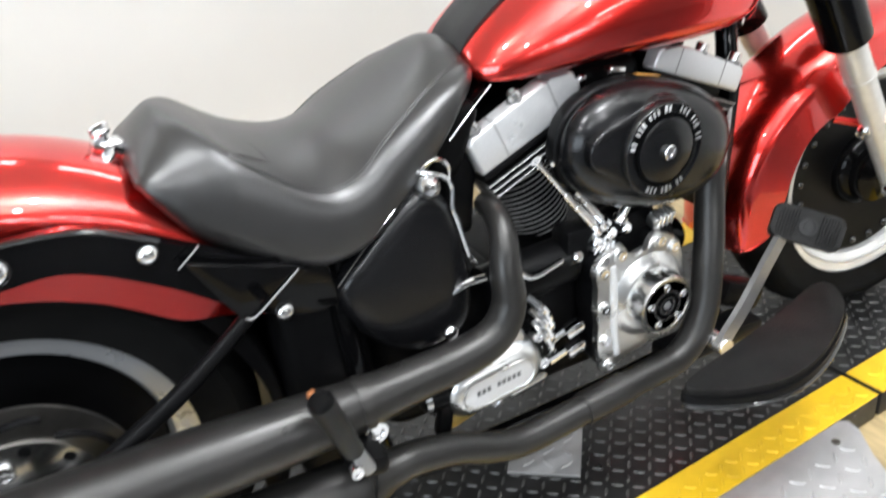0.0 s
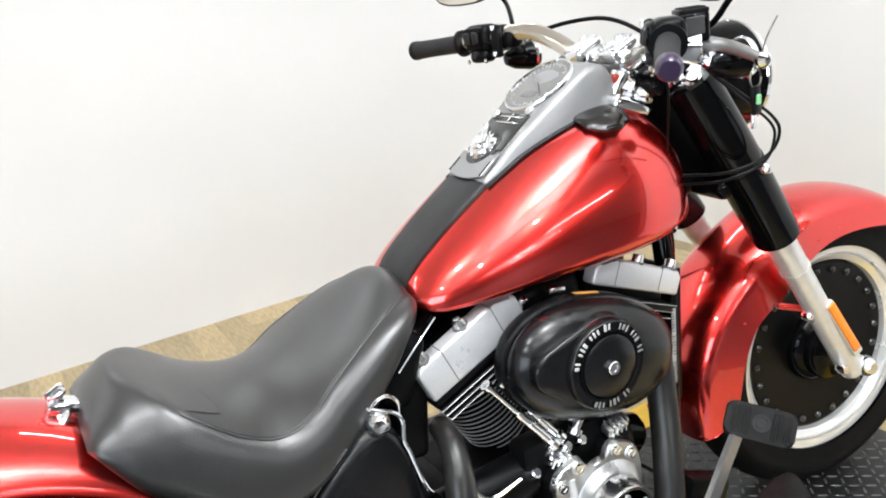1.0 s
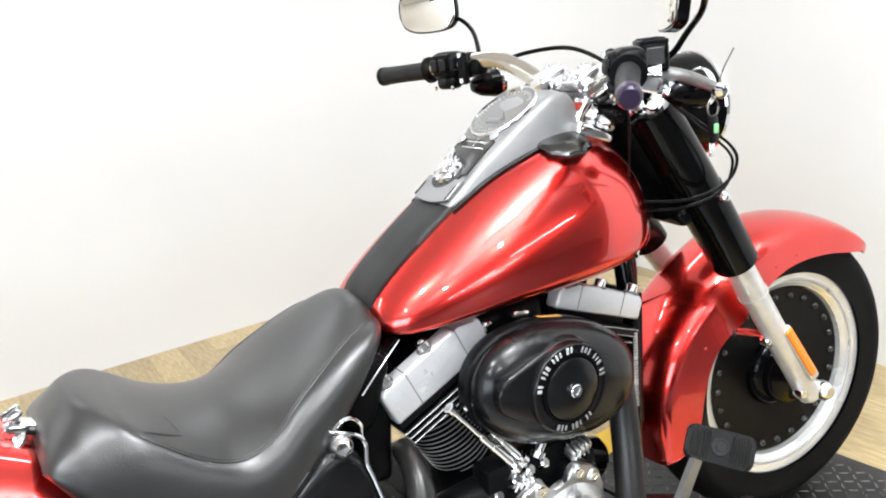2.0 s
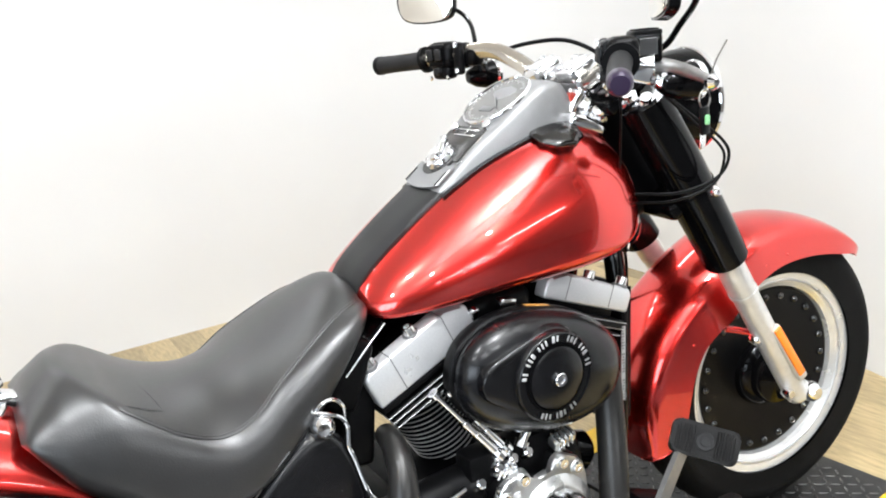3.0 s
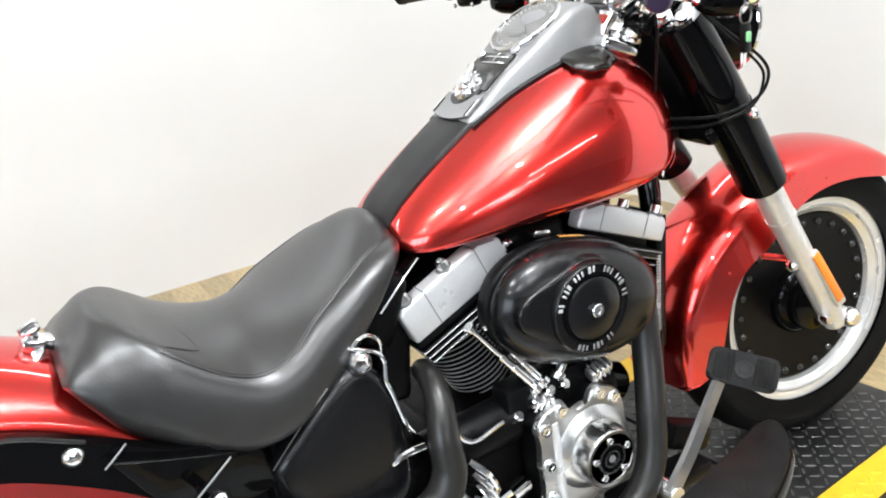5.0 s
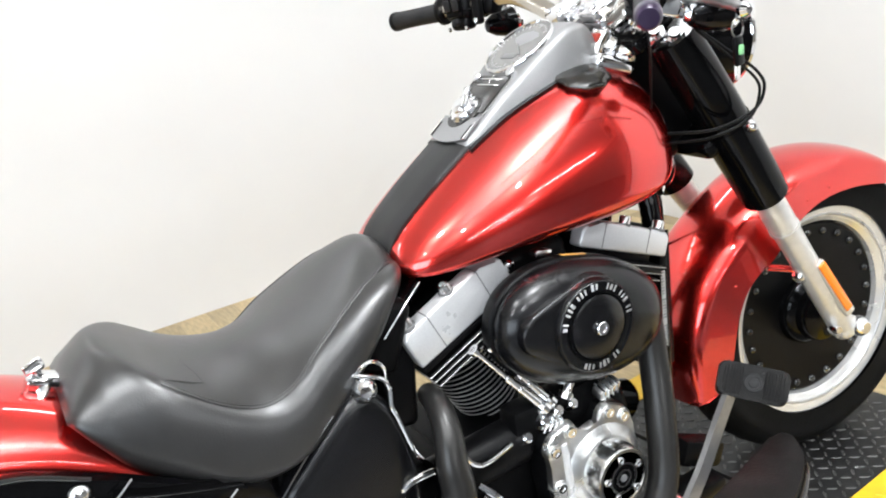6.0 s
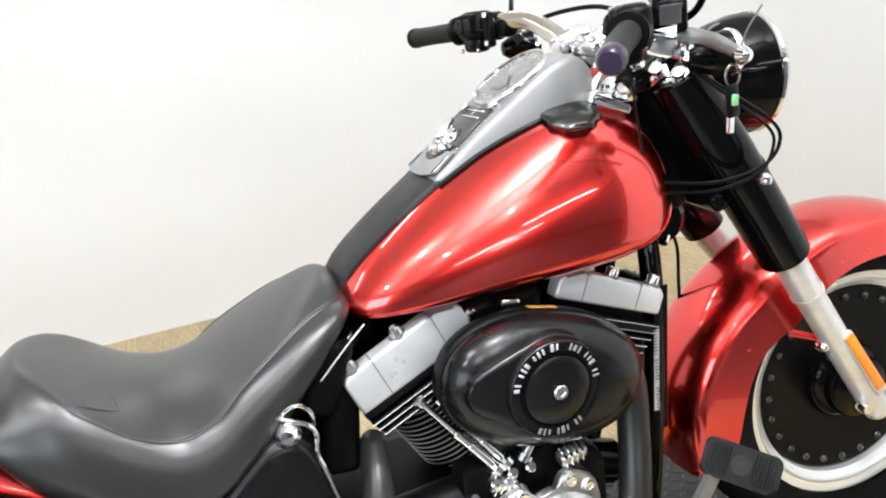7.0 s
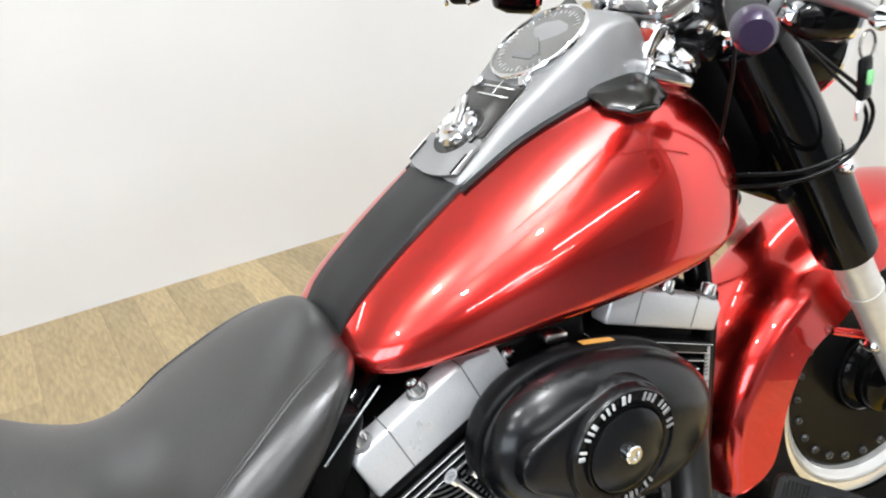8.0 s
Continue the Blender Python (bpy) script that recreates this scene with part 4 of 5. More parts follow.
for k in range(4):
    part("lifter_rib", rbox(0.004, 0.025, 0.023, pose(0.941 + 0.009 * k, -0.181, 0.4725 + 0.0014 * k, 20, -10, 0), 0.0012, 1), CHROME, engine)

# cam cover: cast silver plate with a round timing cover
cover_outline = smooth_outline([(0.821, 0.424), (0.831, 0.441), (0.858, 0.452), (0.879, 0.443), (0.892, 0.426), (0.915, 0.428), (0.933, 0.453), (0.959, 0.447), (0.986, 0.426), (0.990, 0.386), (0.994, 0.340), (0.992, 0.288), (0.970, 0.262),
    (0.933, 0.259), (0.889, 0.253), (0.862, 0.250), (0.848, 0.235), (0.829, 0.256), (0.823, 0.299), (0.825, 0.325), (0.822, 0.361), (0.824, 0.394)], 3)
cam_cover = part("cam_cover", prism(cover_outline, 0.045, side_plane(-0.148), 0.006, 3), CAST, bike, "cast silver cam cover")
cam_m = basis((0.922, -0.19, 0.353), (0, -1, 0), (1, 0, 0))
part("cover_boss", revolve([(0.080, -0.012), (0.076, -0.001), (0.070, 0.005), (0.064, 0.009), (0.058, 0.014), (0.0535, 0.016)], cam_m, 48), CAST, cam_cover)
tc = part("timing_cover", revolve([(0.060, -0.006), (0.0545, 0.008), (0.0535, 0.012), (0.050, 0.044), (0.0475, 0.049), (0.0425, 0.049), (0.0415, 0.046)], cam_m, 56), POLISH, cam_cover, "polished round timing cover")
part("timing_face", revolve([(0.0, 0.0475), (0.012, 0.0475), (0.012, 0.0460), (0.0165, 0.0460), (0.0165, 0.0480), (0.022, 0.0480), (0.022, 0.0460), (0.0418, 0.0460), (0.0418, 0.040)], cam_m, 56), GLOSS, cam_cover, "gloss black timing face")
for r0 in (0.0245, 0.0135):
    part("face_ring", revolve([(r0 - 0.0012, 0.046), (r0 - 0.0012, 0.0492), (r0 + 0.0012, 0.0492), (r0 + 0.0012, 0.046)], cam_m, 40, cap=False), POLISH, cam_cover)
part("face_emblem", revolve([(0.0, 0.0495), (0.006, 0.0495), (0.0065, 0.046)], cam_m, 6), DASH, cam_cover)
for k in range(5):
    a = radians(95 + 72 * k)
    bolt(cam_cover, cam_m @ Vector((0.0325 * math.cos(a), 0.0325 * math.sin(a), 0.047)), (0, -1, 0), 0.0062, 0.005, CHROME)
for x, z in ((0.833, 0.420), (0.835, 0.357), (0.837, 0.297), (0.845, 0.246), (0.866, 0.441), (0.970, 0.424), (0.942, 0.442)):
    bolt(cam_cover, (x, -0.193, z), (0, -1, 0), 0.0085, 0.007, CHROME)
for x, z in ((0.833, 0.420), (0.835, 0.357), (0.837, 0.297), (0.845, 0.246), (0.866, 0.441), (0.970, 0.424), (0.942, 0.442)):
    part("bolt_boss", revolve([(0.0, 0.004), (0.0105, 0.004), (0.0125, 0.001), (0.015, -0.010)], basis((x, -0.191, z), (0, -1, 0)), 20), CAST, cam_cover)
# wraps the cover's side in black, short of its outer edge
part("cover_gasket", prism([(0.905 + (a - 0.905) * 1.014, 0.350 + (c - 0.350) * 1.014) for a, c in cover_outline], 0.040, side_plane(-0.140), 0.002), SATIN, cam_cover, "black band round the side of the cover")
part("cover_rib", tube([(0.852, -0.190, 0.425), (0.854, -0.192, 0.38), (0.856, -0.192, 0.31), (0.862, -0.190, 0.262)], 0.007, 10), SILVER, cam_cover)
part("sensor_plug", rbox(0.05, 0.03, 0.03, pose(0.965, -0.16, 0.505, 0, 20, 0), 0.007), SATIN, engine)
part("sensor_clip", rbox(0.045, 0.02, 0.018, pose(0.945, -0.19, 0.515, 0, 10, 0), 0.005), SILVER, engine)
part("oil_filter", revolve([(0.0, 0.09), (0.03, 0.09), (0.038, 0.08), (0.038, 0.0)], basis((1.03, -0.03, 0.36), (0.9, -0.1, -0.3)), 28), GLOSS, engine, "black oil filter")

# gearbox side cover, silver oval with unreadable lettering
ov = basis((0.632, -0.165, 0.309), (0, -1, 0), (0.994, 0, 0.10))
# local x ahead-up, y = z cross x
def stadium(l, r, n=10):
    return [(l / 2 + r * math.cos(a), r * math.sin(a)) for a in np.linspace(-math.pi / 2, math.pi / 2, n)] + [(-l / 2 + r * math.cos(a), r * math.sin(a)) for a in np.linspace(math.pi / 2, 3 * math.pi / 2, n)]


gc_rings = [[ov @ Vector((a, c, h)) for a, c in stadium(ln, rr)] for ln, rr, h in ((0.084, 0.046, 0.0), (0.084, 0.045, 0.018), (0.083, 0.042, 0.028), (0.080, 0.036, 0.037), (0.078, 0.030, 0.042), (0.076, 0.026, 0.044))]
gc = part("gearbox_cover", loft(gc_rings), CAST, bike, "polished silver oval gearbox cover")
part("cover_panel", prism(stadium(0.074, 0.0225), 0.001, ov @ Matrix.Translation((0.002, 0, 0.0435)), 0.0004), SILVER, gc, "grey recessed panel")
part("panel_rim", tube([tuple(ov @ Vector((0.002 + a, c, 0.0445))) for a, c in stadium(0.074, 0.0230) + stadium(0.074, 0.0230)[:1]], 0.0022, 6, 1), CAST, gc)
for k in range(9):
    if k != 3:
        part("lettering_bar", rbox(0.006, 0.008, 0.0006, ov @ Matrix.Translation((-0.034 + 0.0086 * k, 0.002, 0.0448)), 0), DARKPRINT, gc)
for dx, dy in ((-0.085, 0.022), (-0.09, -0.02), (0.09, 0.03), (0.092, -0.022), (0.0, -0.05)):
    bolt(gc, ov @ Vector((dx, dy, 0.012)), (0, -1, 0), 0.010, 0.012, CHROME)
part("top_boss", revolve([(0.0, 0.024), (0.012, 0.023), (0.016, 0.018), (0.017, 0.0)], ov @ pose(0.052, 0.044, 0.0), 24), CAST, gc, "rounded boss at the cover's upper end")
part("end_boot", tube([ov @ Vector((-0.080, 0.010, 0.020)), ov @ Vector((-0.104, 0.014, 0.020))], 0.019, 20, 1), SATIN, gc, "black rubber boot")
part("end_cap", tube([ov @ Vector((-0.104, 0.014, 0.020)), ov @ Vector((-0.112, 0.015, 0.020))], [0.0205, 0.017], 20, 1), CHROME, gc)
part("cover_flange", prism(stadium(0.12, 0.052), 0.012, ov @ Matrix.Translation((0, 0, -0.012)), 0.004), SATIN, gc)
part("drain_case", rbox(0.09, 0.05, 0.03, pose(0.60, -0.16, 0.262, 0, -15, 0), 0.01), BRASS, gc, "yellowed lower case")
part("oil_line_block", rbox(0.07, 0.04, 0.018, pose(0.70, -0.165, 0.262, 0, -8, 0), 0.006), POLISH, gc)
for k, (x, z) in enumerate(((0.792, 0.326), (0.794, 0.289))):
    part("hose_fitting", tube([(x - 0.046, -0.168, z - 0.010), (x - 0.018, -0.172, z + 0.002)], 0.0075, 10, 1), CHROME, engine)
    part("hose_nut", rbox(0.034, 0.02, 0.020, pose(x, -0.172, z, 0, -18, 0), 0.005), CHROME, engine, "bright hose fitting")
for k in range(3):
    z = 0.44 - 0.022 * k
    part("hose_clamp", tube([(0.706 + 0.005 * k, -0.178, z - 0.022), (0.726, -0.193, z - 0.046), (0.740, -0.19, z - 0.080), (0.742, -0.175, z - 0.094)], 0.0055, 8), CHROME, engine, "chrome hose clamp")
part("chrome_pipe", tube([(0.582, -0.165, 0.455), (0.606, -0.178, 0.474), (0.640, -0.178, 0.474)], 0.0048, 8), CHROME, engine)
part("chrome_pipe", tube([(0.692, -0.168, 0.474), (0.706, -0.174, 0.452), (0.728, -0.175, 0.445), (0.775, -0.170, 0.452)], 0.0045, 8), CHROME, engine)
part("starter_motor", revolve([(0.0, 0.16), (0.03, 0.16), (0.038, 0.15), (0.038, 0.0)], basis((0.66, -0.13, 0.42), (1, 0, 0.05)), 28), SATIN, engine, "black starter motor")

# oil tank under the saddle with fittings
rings = []
for y, sc in ((0.16, 0.9), (0.145, 1.0), (-0.140, 1.0), (-0.158, 0.985), (-0.168, 0.94), (-0.173, 0.86), (-0.175, 0.6), (-0.176, 0.2)):
    o = smooth_outline([(0.428, 0.515), (0.47, 0.560), (0.520, 0.602), (0.560, 0.625), (0.600, 0.60), (0.622, 0.52), (0.622, 0.42), (0.59, 0.385), (0.52, 0.385), (0.455, 0.44)], 4)
    rings.append([(0.525 + (a - 0.525) * sc, y, 0.50 + (b - 0.50) * sc) for a, b in o])
oil = part("oil_tank", loft(rings), AIRBLACK, bike, "satin black oil tank under the saddle", smooth=60)
part("bright_edge", tube([(0.430, -0.166, 0.526), (0.455, -0.168, 0.552), (0.49, -0.168, 0.584), (0.522, -0.166, 0.609)], 0.0015, 6), CHROME, oil)
part("filler_plug", revolve([(0.0, 0.022), (0.008, 0.021), (0.0145, 0.015), (0.0175, 0.007), (0.0175, 0.0), (0.014, -0.01)], basis((0.573, -0.160, 0.625), (-0.25, -0.95, 0.2)), 28), CHROME, oil, "domed chrome oil plug")
part("chrome_hose", tube([(0.563, -0.140, 0.630), (0.566, -0.160, 0.648), (0.577, -0.164, 0.659), (0.592, -0.164, 0.659), (0.604, -0.164, 0.645), (0.606, -0.158, 0.625)], 0.0028, 10), CHROME, oil, "chrome-braided oil hose")
part("chrome_hose", tube([(0.556, -0.145, 0.648), (0.572, -0.166, 0.646), (0.592, -0.170, 0.637), (0.604, -0.170, 0.620), (0.602, -0.170, 0.590), (0.607, -0.171, 0.570), (0.620, -0.172, 0.5145), (0.630, -0.170, 0.495)], 0.0032, 10), CHROME, oil, "chrome-braided oil hose")
bolt(oil, (0.581, -0.172, 0.401), r=0.012, h=0.009, dome=True)
bolt(oil, (0.535, -0.172, 0.375), r=0.006, h=0.005, dome=True)
part("ignition_coil_cover", rbox(0.055, 0.10, 0.11, pose(0.64, -0.07, 0.66, 0, 25, 0), 0.015, 3), WRINKLE, frame_ob)
part("coil_edge", tube([(0.63, -0.125, 0.665), (0.668, -0.125, 0.70), (0.70, -0.122, 0.725)], 0.0015, 6), POLISH, frame_ob)

# ---- air cleaner ----
AY = -0.150
am_ = basis((0.930, AY, 0.596), (0, -1, 0), (0.968, 0, -0.25))


def oval(rx, ry, h, egg=0.0, n=64):
    out = []
    for k in range(n):
        a = 2 * math.pi * k / n
        ca, sa = math.cos(a), math.sin(a)
        x = 1.085 * rx * math.copysign(abs(ca) ** 0.92, ca)
        y = 0.93 * ry * math.copysign(abs(sa) ** 0.92, sa) * (1 - egg * ca)
        out.append(am_ @ Vector((x, y, h)))
    return out


bm = loft([oval(0.124, 0.088, -0.03), oval(0.141, 0.101, -0.02), oval(0.145, 0.105, -0.012), oval(0.146, 0.106, 0.006), oval(0.142, 0.102, 0.010), oval(0.139, 0.099, 0.011)])
airbase = part("air_cleaner_base", bm, SATIN, bike, "satin black air cleaner backing", smooth=50)
bm = loft([oval(0.139, 0.099, 0.011), oval(0.144, 0.104, 0.015), oval(0.144, 0.104, 0.024), oval(0.140, 0.100, 0.036), oval(0.130, 0.091, 0.048), oval(0.114, 0.078, 0.058), oval(0.094, 0.064, 0.064), oval(0.05, 0.035, 0.067), oval(0.002, 0.002, 0.067)])
part("air_cleaner_cover", bm, AIRBLACK, airbase, "oval gloss black air cleaner cover", smooth=60)
ACC = Vector((0.918, 0, 0.606))
acm = basis((ACC.x, AY - 0.062, ACC.z), (0, -1, 0), (0.968, 0, -0.25))
part("round_step", revolve([(0.074, -0.012), (0.070, 0.006), (0.0685, 0.011), (0.0670, 0.0125), (0.0655, 0.0125), (0.0645, 0.0100), (0.053, 0.0100), (0.0525, 0.009)], acm, 64), AIRBLACK, airbase)
part("lettering_ring", revolve([(0.053, 0.0105), (0.0525, 0.0140), (0.050, 0.0140), (0.049, 0.008)], acm, 64, cap=False), GLOSS, airbase)
part("centre_dish", revolve([(0.049, 0.010), (0.048, 0.0150), (0.043, 0.0175), (0.02, 0.0185), (0.0, 0.0185)], acm, 56), AIRBLACK, airbase)
bolt(airbase, acm @ Vector((0, 0, 0.0185)), (0, -1, 0), 0.0105, 0.007, CHROME, "cover_bolt")
for k in range(40):
    dg = 9 * k
    if 99 <= dg <= 180 or 18 <= dg <= 84 or 250 <= dg <= 322:
        ln = 0.0098 * (0.8 + 0.25 * ((k * 7) % 5) / 4)
        # upper-left letters get a paler metal: light falling there, put into colour
        part("letter_bar", rbox(ln, 0.0032 if (k * 3) % 4 else 0.0050, 0.0016, acm @ Matrix.Rotation(radians(dg + 2 * ((k * 5) % 3 - 1)), 4, "Z") @ Matrix.Translation((0.0605, 0, 0.0131)), 0.0006, 1), SILVER if 99 <= dg <= 180 else DASH, airbase)
# raised teardrop plateau that runs back from the round step
def teardrop(k, h, n=56):
    """The outline round a large circle and a small one further back."""
    pts = []
    for q in range(n):
        a = 2 * math.pi * q / n
        ca, sa = math.cos(a), math.sin(a)
        best = max(((-0.014, 0.007, 0.073 * k), (-0.104, 0.000, 0.033 * k)), key=lambda c: c[0] * ca + c[1] * sa + c[2])
        pts.append(am_ @ Vector((best[0] + best[2] * ca, best[1] + best[2] * sa, h)))
    return pts


part("plateau", loft([teardrop(1.08, 0.040), teardrop(1.0, 0.0600), teardrop(0.96, 0.0630), teardrop(0.90, 0.0645), teardrop(0.6, 0.0660)]), AIRBLACK, airbase, smooth=40)
part("amber_sticker", rbox(0.045, 0.010, 0.0008, basis(am_ @ Vector((-0.010, 0.0988, 0.0005)), am_.to_3x3() @ Vector((0, 1, 0)), am_.to_3x3() @ Vector((1, 0, 0))), 0), AMBERTAPE, airbase)
part("intake_clip", rbox(0.03, 0.02, 0.012, pose(0.908, -0.122, 0.703, 0, 12, 0), 0.004), POLISH, airbase)

# ---- exhaust ----
up = part("rear_exhaust", tube([(0.690, -0.10, 0.545), (0.678, -0.150, 0.552), (0.668, -0.186, 0.530), (0.658, -0.204, 0.49), (0.655, -0.212, 0.44), (0.628, -0.215, 0.402), (0.57, -0.217, 0.386), (0.48, -0.218, 0.380), (0.40, -0.22, 0.378), (0.36, -0.22, 0.378), (0.25, -0.22, 0.380), (0.10, -0.22, 0.384), (-0.32, -0.22, 0.39)],
                              [0.017, 0.0185, 0.0200, 0.0225, 0.025, 0.027, 0.029, 0.032, 0.037, 0.040, 0.045, 0.048, 0.049], 28, 6), PIPE, bike, "matt black upper exhaust and muffler")
lo = part("front_exhaust", tube([(1.015, -0.09, 0.590), (1.060, -0.120, 0.584), (1.083, -0.142, 0.545), (1.077, -0.157, 0.465), (1.054, -0.186, 0.375), (1.026, -0.208, 0.278), (0.975, -0.216, 0.226), (0.90, -0.217, 0.215), (0.78, -0.218, 0.205), (0.66, -0.22, 0.198), (0.60, -0.222, 0.215), (0.545, -0.224, 0.242), (0.48, -0.226, 0.258), (0.44, -0.228, 0.258), (0.405, -0.23, 0.256), (0.37, -0.23, 0.256), (0.1, -0.23, 0.258), (-0.32, -0.23, 0.262)],
                               [0.020, 0.022, 0.0235, 0.0245, 0.025, 0.025, 0.0245, 0.024, 0.0235, 0.0235, 0.0235, 0.024, 0.0255, 0.028, 0.038, 0.044, 0.047, 0.047], 28, 6), PIPE, bike, "matt black lower exhaust and muffler")
part("heat_shield", tube([(0.86, -0.2175, 0.212), (0.775, -0.2182, 0.2046)], [0.0262, 0.0260], 28, 1), PIPE, lo)
part("exhaust_clamp", tube([(0.425, -0.22, 0.379), (0.410, -0.22, 0.379)], 0.0375, 28, 1), PIPE, up)
part("muffler_bracket", rbox(0.024, 0.02, 0.13, pose(0.555, -0.19, 0.31, 0, 12, 0), 0.006), SATIN, up)

# passenger peg
peg = part("passenger_peg", tube([(0.378, -0.288, 0.368), (0.366, -0.294, 0.405), (0.351, -0.300, 0.452), (0.346, -0.302, 0.466)], [0.0135, 0.015, 0.0165, 0.0165], 24, 3), PADRUB, bike, "folded black rubber passenger peg")
part("peg_clevis", rbox(0.020, 0.024, 0.044, pose(0.388, -0.282, 0.345, 0, -20, 0), 0.006), DASH, peg)
part("peg_end", revolve([(0.0, 0.006), (0.013, 0.005), (0.0165, 0.0), (0.0165, -0.006)], basis((0.3455, -0.3022, 0.468), (-0.31, -0.12, 0.94)), 24), SATIN, peg)
bolt(peg, (0.374, -0.297, 0.345), (0, -1, 0), 0.009, 0.008)
part("peg_arm", rbox(0.05, 0.10, 0.03, pose(0.40, -0.235, 0.325, 0, 10, 0), 0.008), SATIN, peg)
part("rusty_bracket", rbox(0.012, 0.010, 0.018, pose(0.348, -0.262, 0.448, 0, -20, 0), 0.003), RUST, peg, "rust-brown bracket end")
part("rusty_bracket", rbox(0.018, 0.012, 0.014, pose(0.455, -0.20, 0.355), 0.003), RUST, peg)
bolt(bike, (0.425, -0.235, 0.345), (0, -1, 0), 0.017, 0.014, CHROME, "pivot_bolt")

# ---- floorboard, brake pedal ----
fb_out = [(0.872, -0.330), (0.885, -0.320), (0.941, -0.306), (1.013, -0.292), (1.143, -0.262), (1.255, -0.232), (1.285, -0.236), (1.287, -0.256), (1.247, -0.312), (1.162, -0.364), (1.075, -0.396), (0.998, -0.402), (0.931, -0.380), (0.885, -0.350)]
fbm = Matrix.Translation((0, 0, 0.250))
fb_s = smooth_outline(fb_out, 4)
board = part("floorboard", prism(fb_s, 0.012, fbm, 0.004), SATIN, bike, "half-moon rider floorboard with black rubber")
cxm, cym = 1.07, -0.325
part("rubber_mat", prism([(cxm + (a - cxm) * 0.965, cym + (b - cym) * 0.93) for a, b in fb_s], 0.012, fbm @ Matrix.Translation((0, 0, 0.0125)), 0.006, 3), MAT, board, "worn black rubber mat")
part("board_rim", tube([(a, b, 0.247) for a, b in fb_s[20:]], 0.0045, 8, 1), STUD, board, "shiny black rolled rim")
part("board_bracket", rbox(0.20, 0.06, 0.03, pose(1.05, -0.20, 0.225), 0.008), SATIN, board)
bolt(board, (1.125, -0.205, 0.27), (0, -0.5, 1), 0.008, 0.008)
pmx = basis((1.187, -0.262, 0.415), (-0.55, -0.66, 0.52), (0.90, -0.17, -0.40)) @ Matrix.Rotation(radians(-9), 4, "Z")
pad_o = [(sx * 0.043 + 0.012 * math.cos(a), sy * 0.0165 + 0.012 * math.sin(a)) for sx, sy, a0 in ((1, 1, 0), (-1, 1, 90), (-1, -1, 180), (1, -1, 270)) for a in (radians(a0 + 18 * q) for q in range(6))]
pad = part("brake_pedal", prism(pad_o, 0.022, pmx @ pose(0, 0, -0.011), 0.005, 3), MAT, bike, "ribbed black rubber brake pedal on a bright lever")
for k in range(21):
    if 7 <= k <= 13:
        continue
    part("rib", rbox(0.0022, 0.046 if 0 < k < 20 else 0.038, 0.0026, pmx @ Matrix.Translation((-0.0460 + 0.0046 * k, 0, 0.0111)), 0.0010, 1), MAT, pad)
part("pad_emblem", revolve([(0.0, 0.0020), (0.007, 0.0020), (0.0075, 0.0008), (0.0105, 0.0008), (0.011, 0.0022), (0.0145, 0.0022), (0.0155, 0.0)], pmx @ Matrix.Translation((0, 0, 0.011)), 24), PADRUB, pad)
lev = [(1.150, -0.245, 0.402), (1.12, -0.248, 0.365), (1.075, -0.25, 0.300), (1.045, -0.25, 0.262), (1.030, -0.248, 0.235)]
rings = []
for i, (x, y, z) in enumerate(spline(lev, 5)):
    w = 0.011 + 0.003 * (i / 20)
    d = Vector((0.6, 0, 0.8))
    s = Vector((0.8, 0, -0.6))
    c = Vector((x, y, z))
    rings.append([c + s * w + Vector((0, -0.005, 0)), c + s * w + Vector((0, 0.005, 0)), c - s * w + Vector((0, 0.005, 0)), c - s * w + Vector((0, -0.005, 0))])
part("pedal_lever", loft(rings), LEVER, pad, "flat polished pedal lever", smooth=30)
part("lever_shaft", revolve([(0.0, 0.01), (0.014, 0.01), (0.016, 0.006), (0.016, -0.08)], basis((1.035, -0.25, 0.24), (0, -1, 0)), 20), POLISH, pad)
part("master_cylinder", rbox(0.10, 0.05, 0.05, pose(1.15, -0.16, 0.26, 0, 25, 0), 0.012), SATIN, pad)

# voltage regulator and label on the front downtube
reg = part("regulator", rbox(0.018, 0.10, 0.27, pose(1.170, -0.05, 0.52, 0, 3, 0), 0.005), SATIN, bike, "black finned regulator with a white label")
for k in range(7):
    part("cooling_fin", rbox(0.022, 0.004, 0.25, pose(1.186, -0.085 + 0.014 * k, 0.52, 0, 3, 0), 0.001, 1), SATIN, reg)
part("label", rbox(0.009, 0.0012, 0.14, pose(1.164, -0.1012, 0.512, 0, 3, 0), 0), LABEL, reg, "narrow white printed label")
for k in range(26):
    if k in (8, 9, 17):
        continue
    part("print_bar", rbox(0.007 if k % 3 else 0.004, 0.0008, 0.0028, pose(1.164, -0.1022, 0.442 + 0.0055 * k, 0, 3, 0), 0), DARKPRINT, reg)

# ---- front fork ----
def leg(s, z):
    """The fork axis at height z: s = lateral distance to the right."""
    a = -0.024 - (z - 0.321) * math.tan(RAKE)
    return steer(a + (0.035 if s < -0.05 else 0.0), s * (0.88 + (z - 0.32) * 0.50), z)


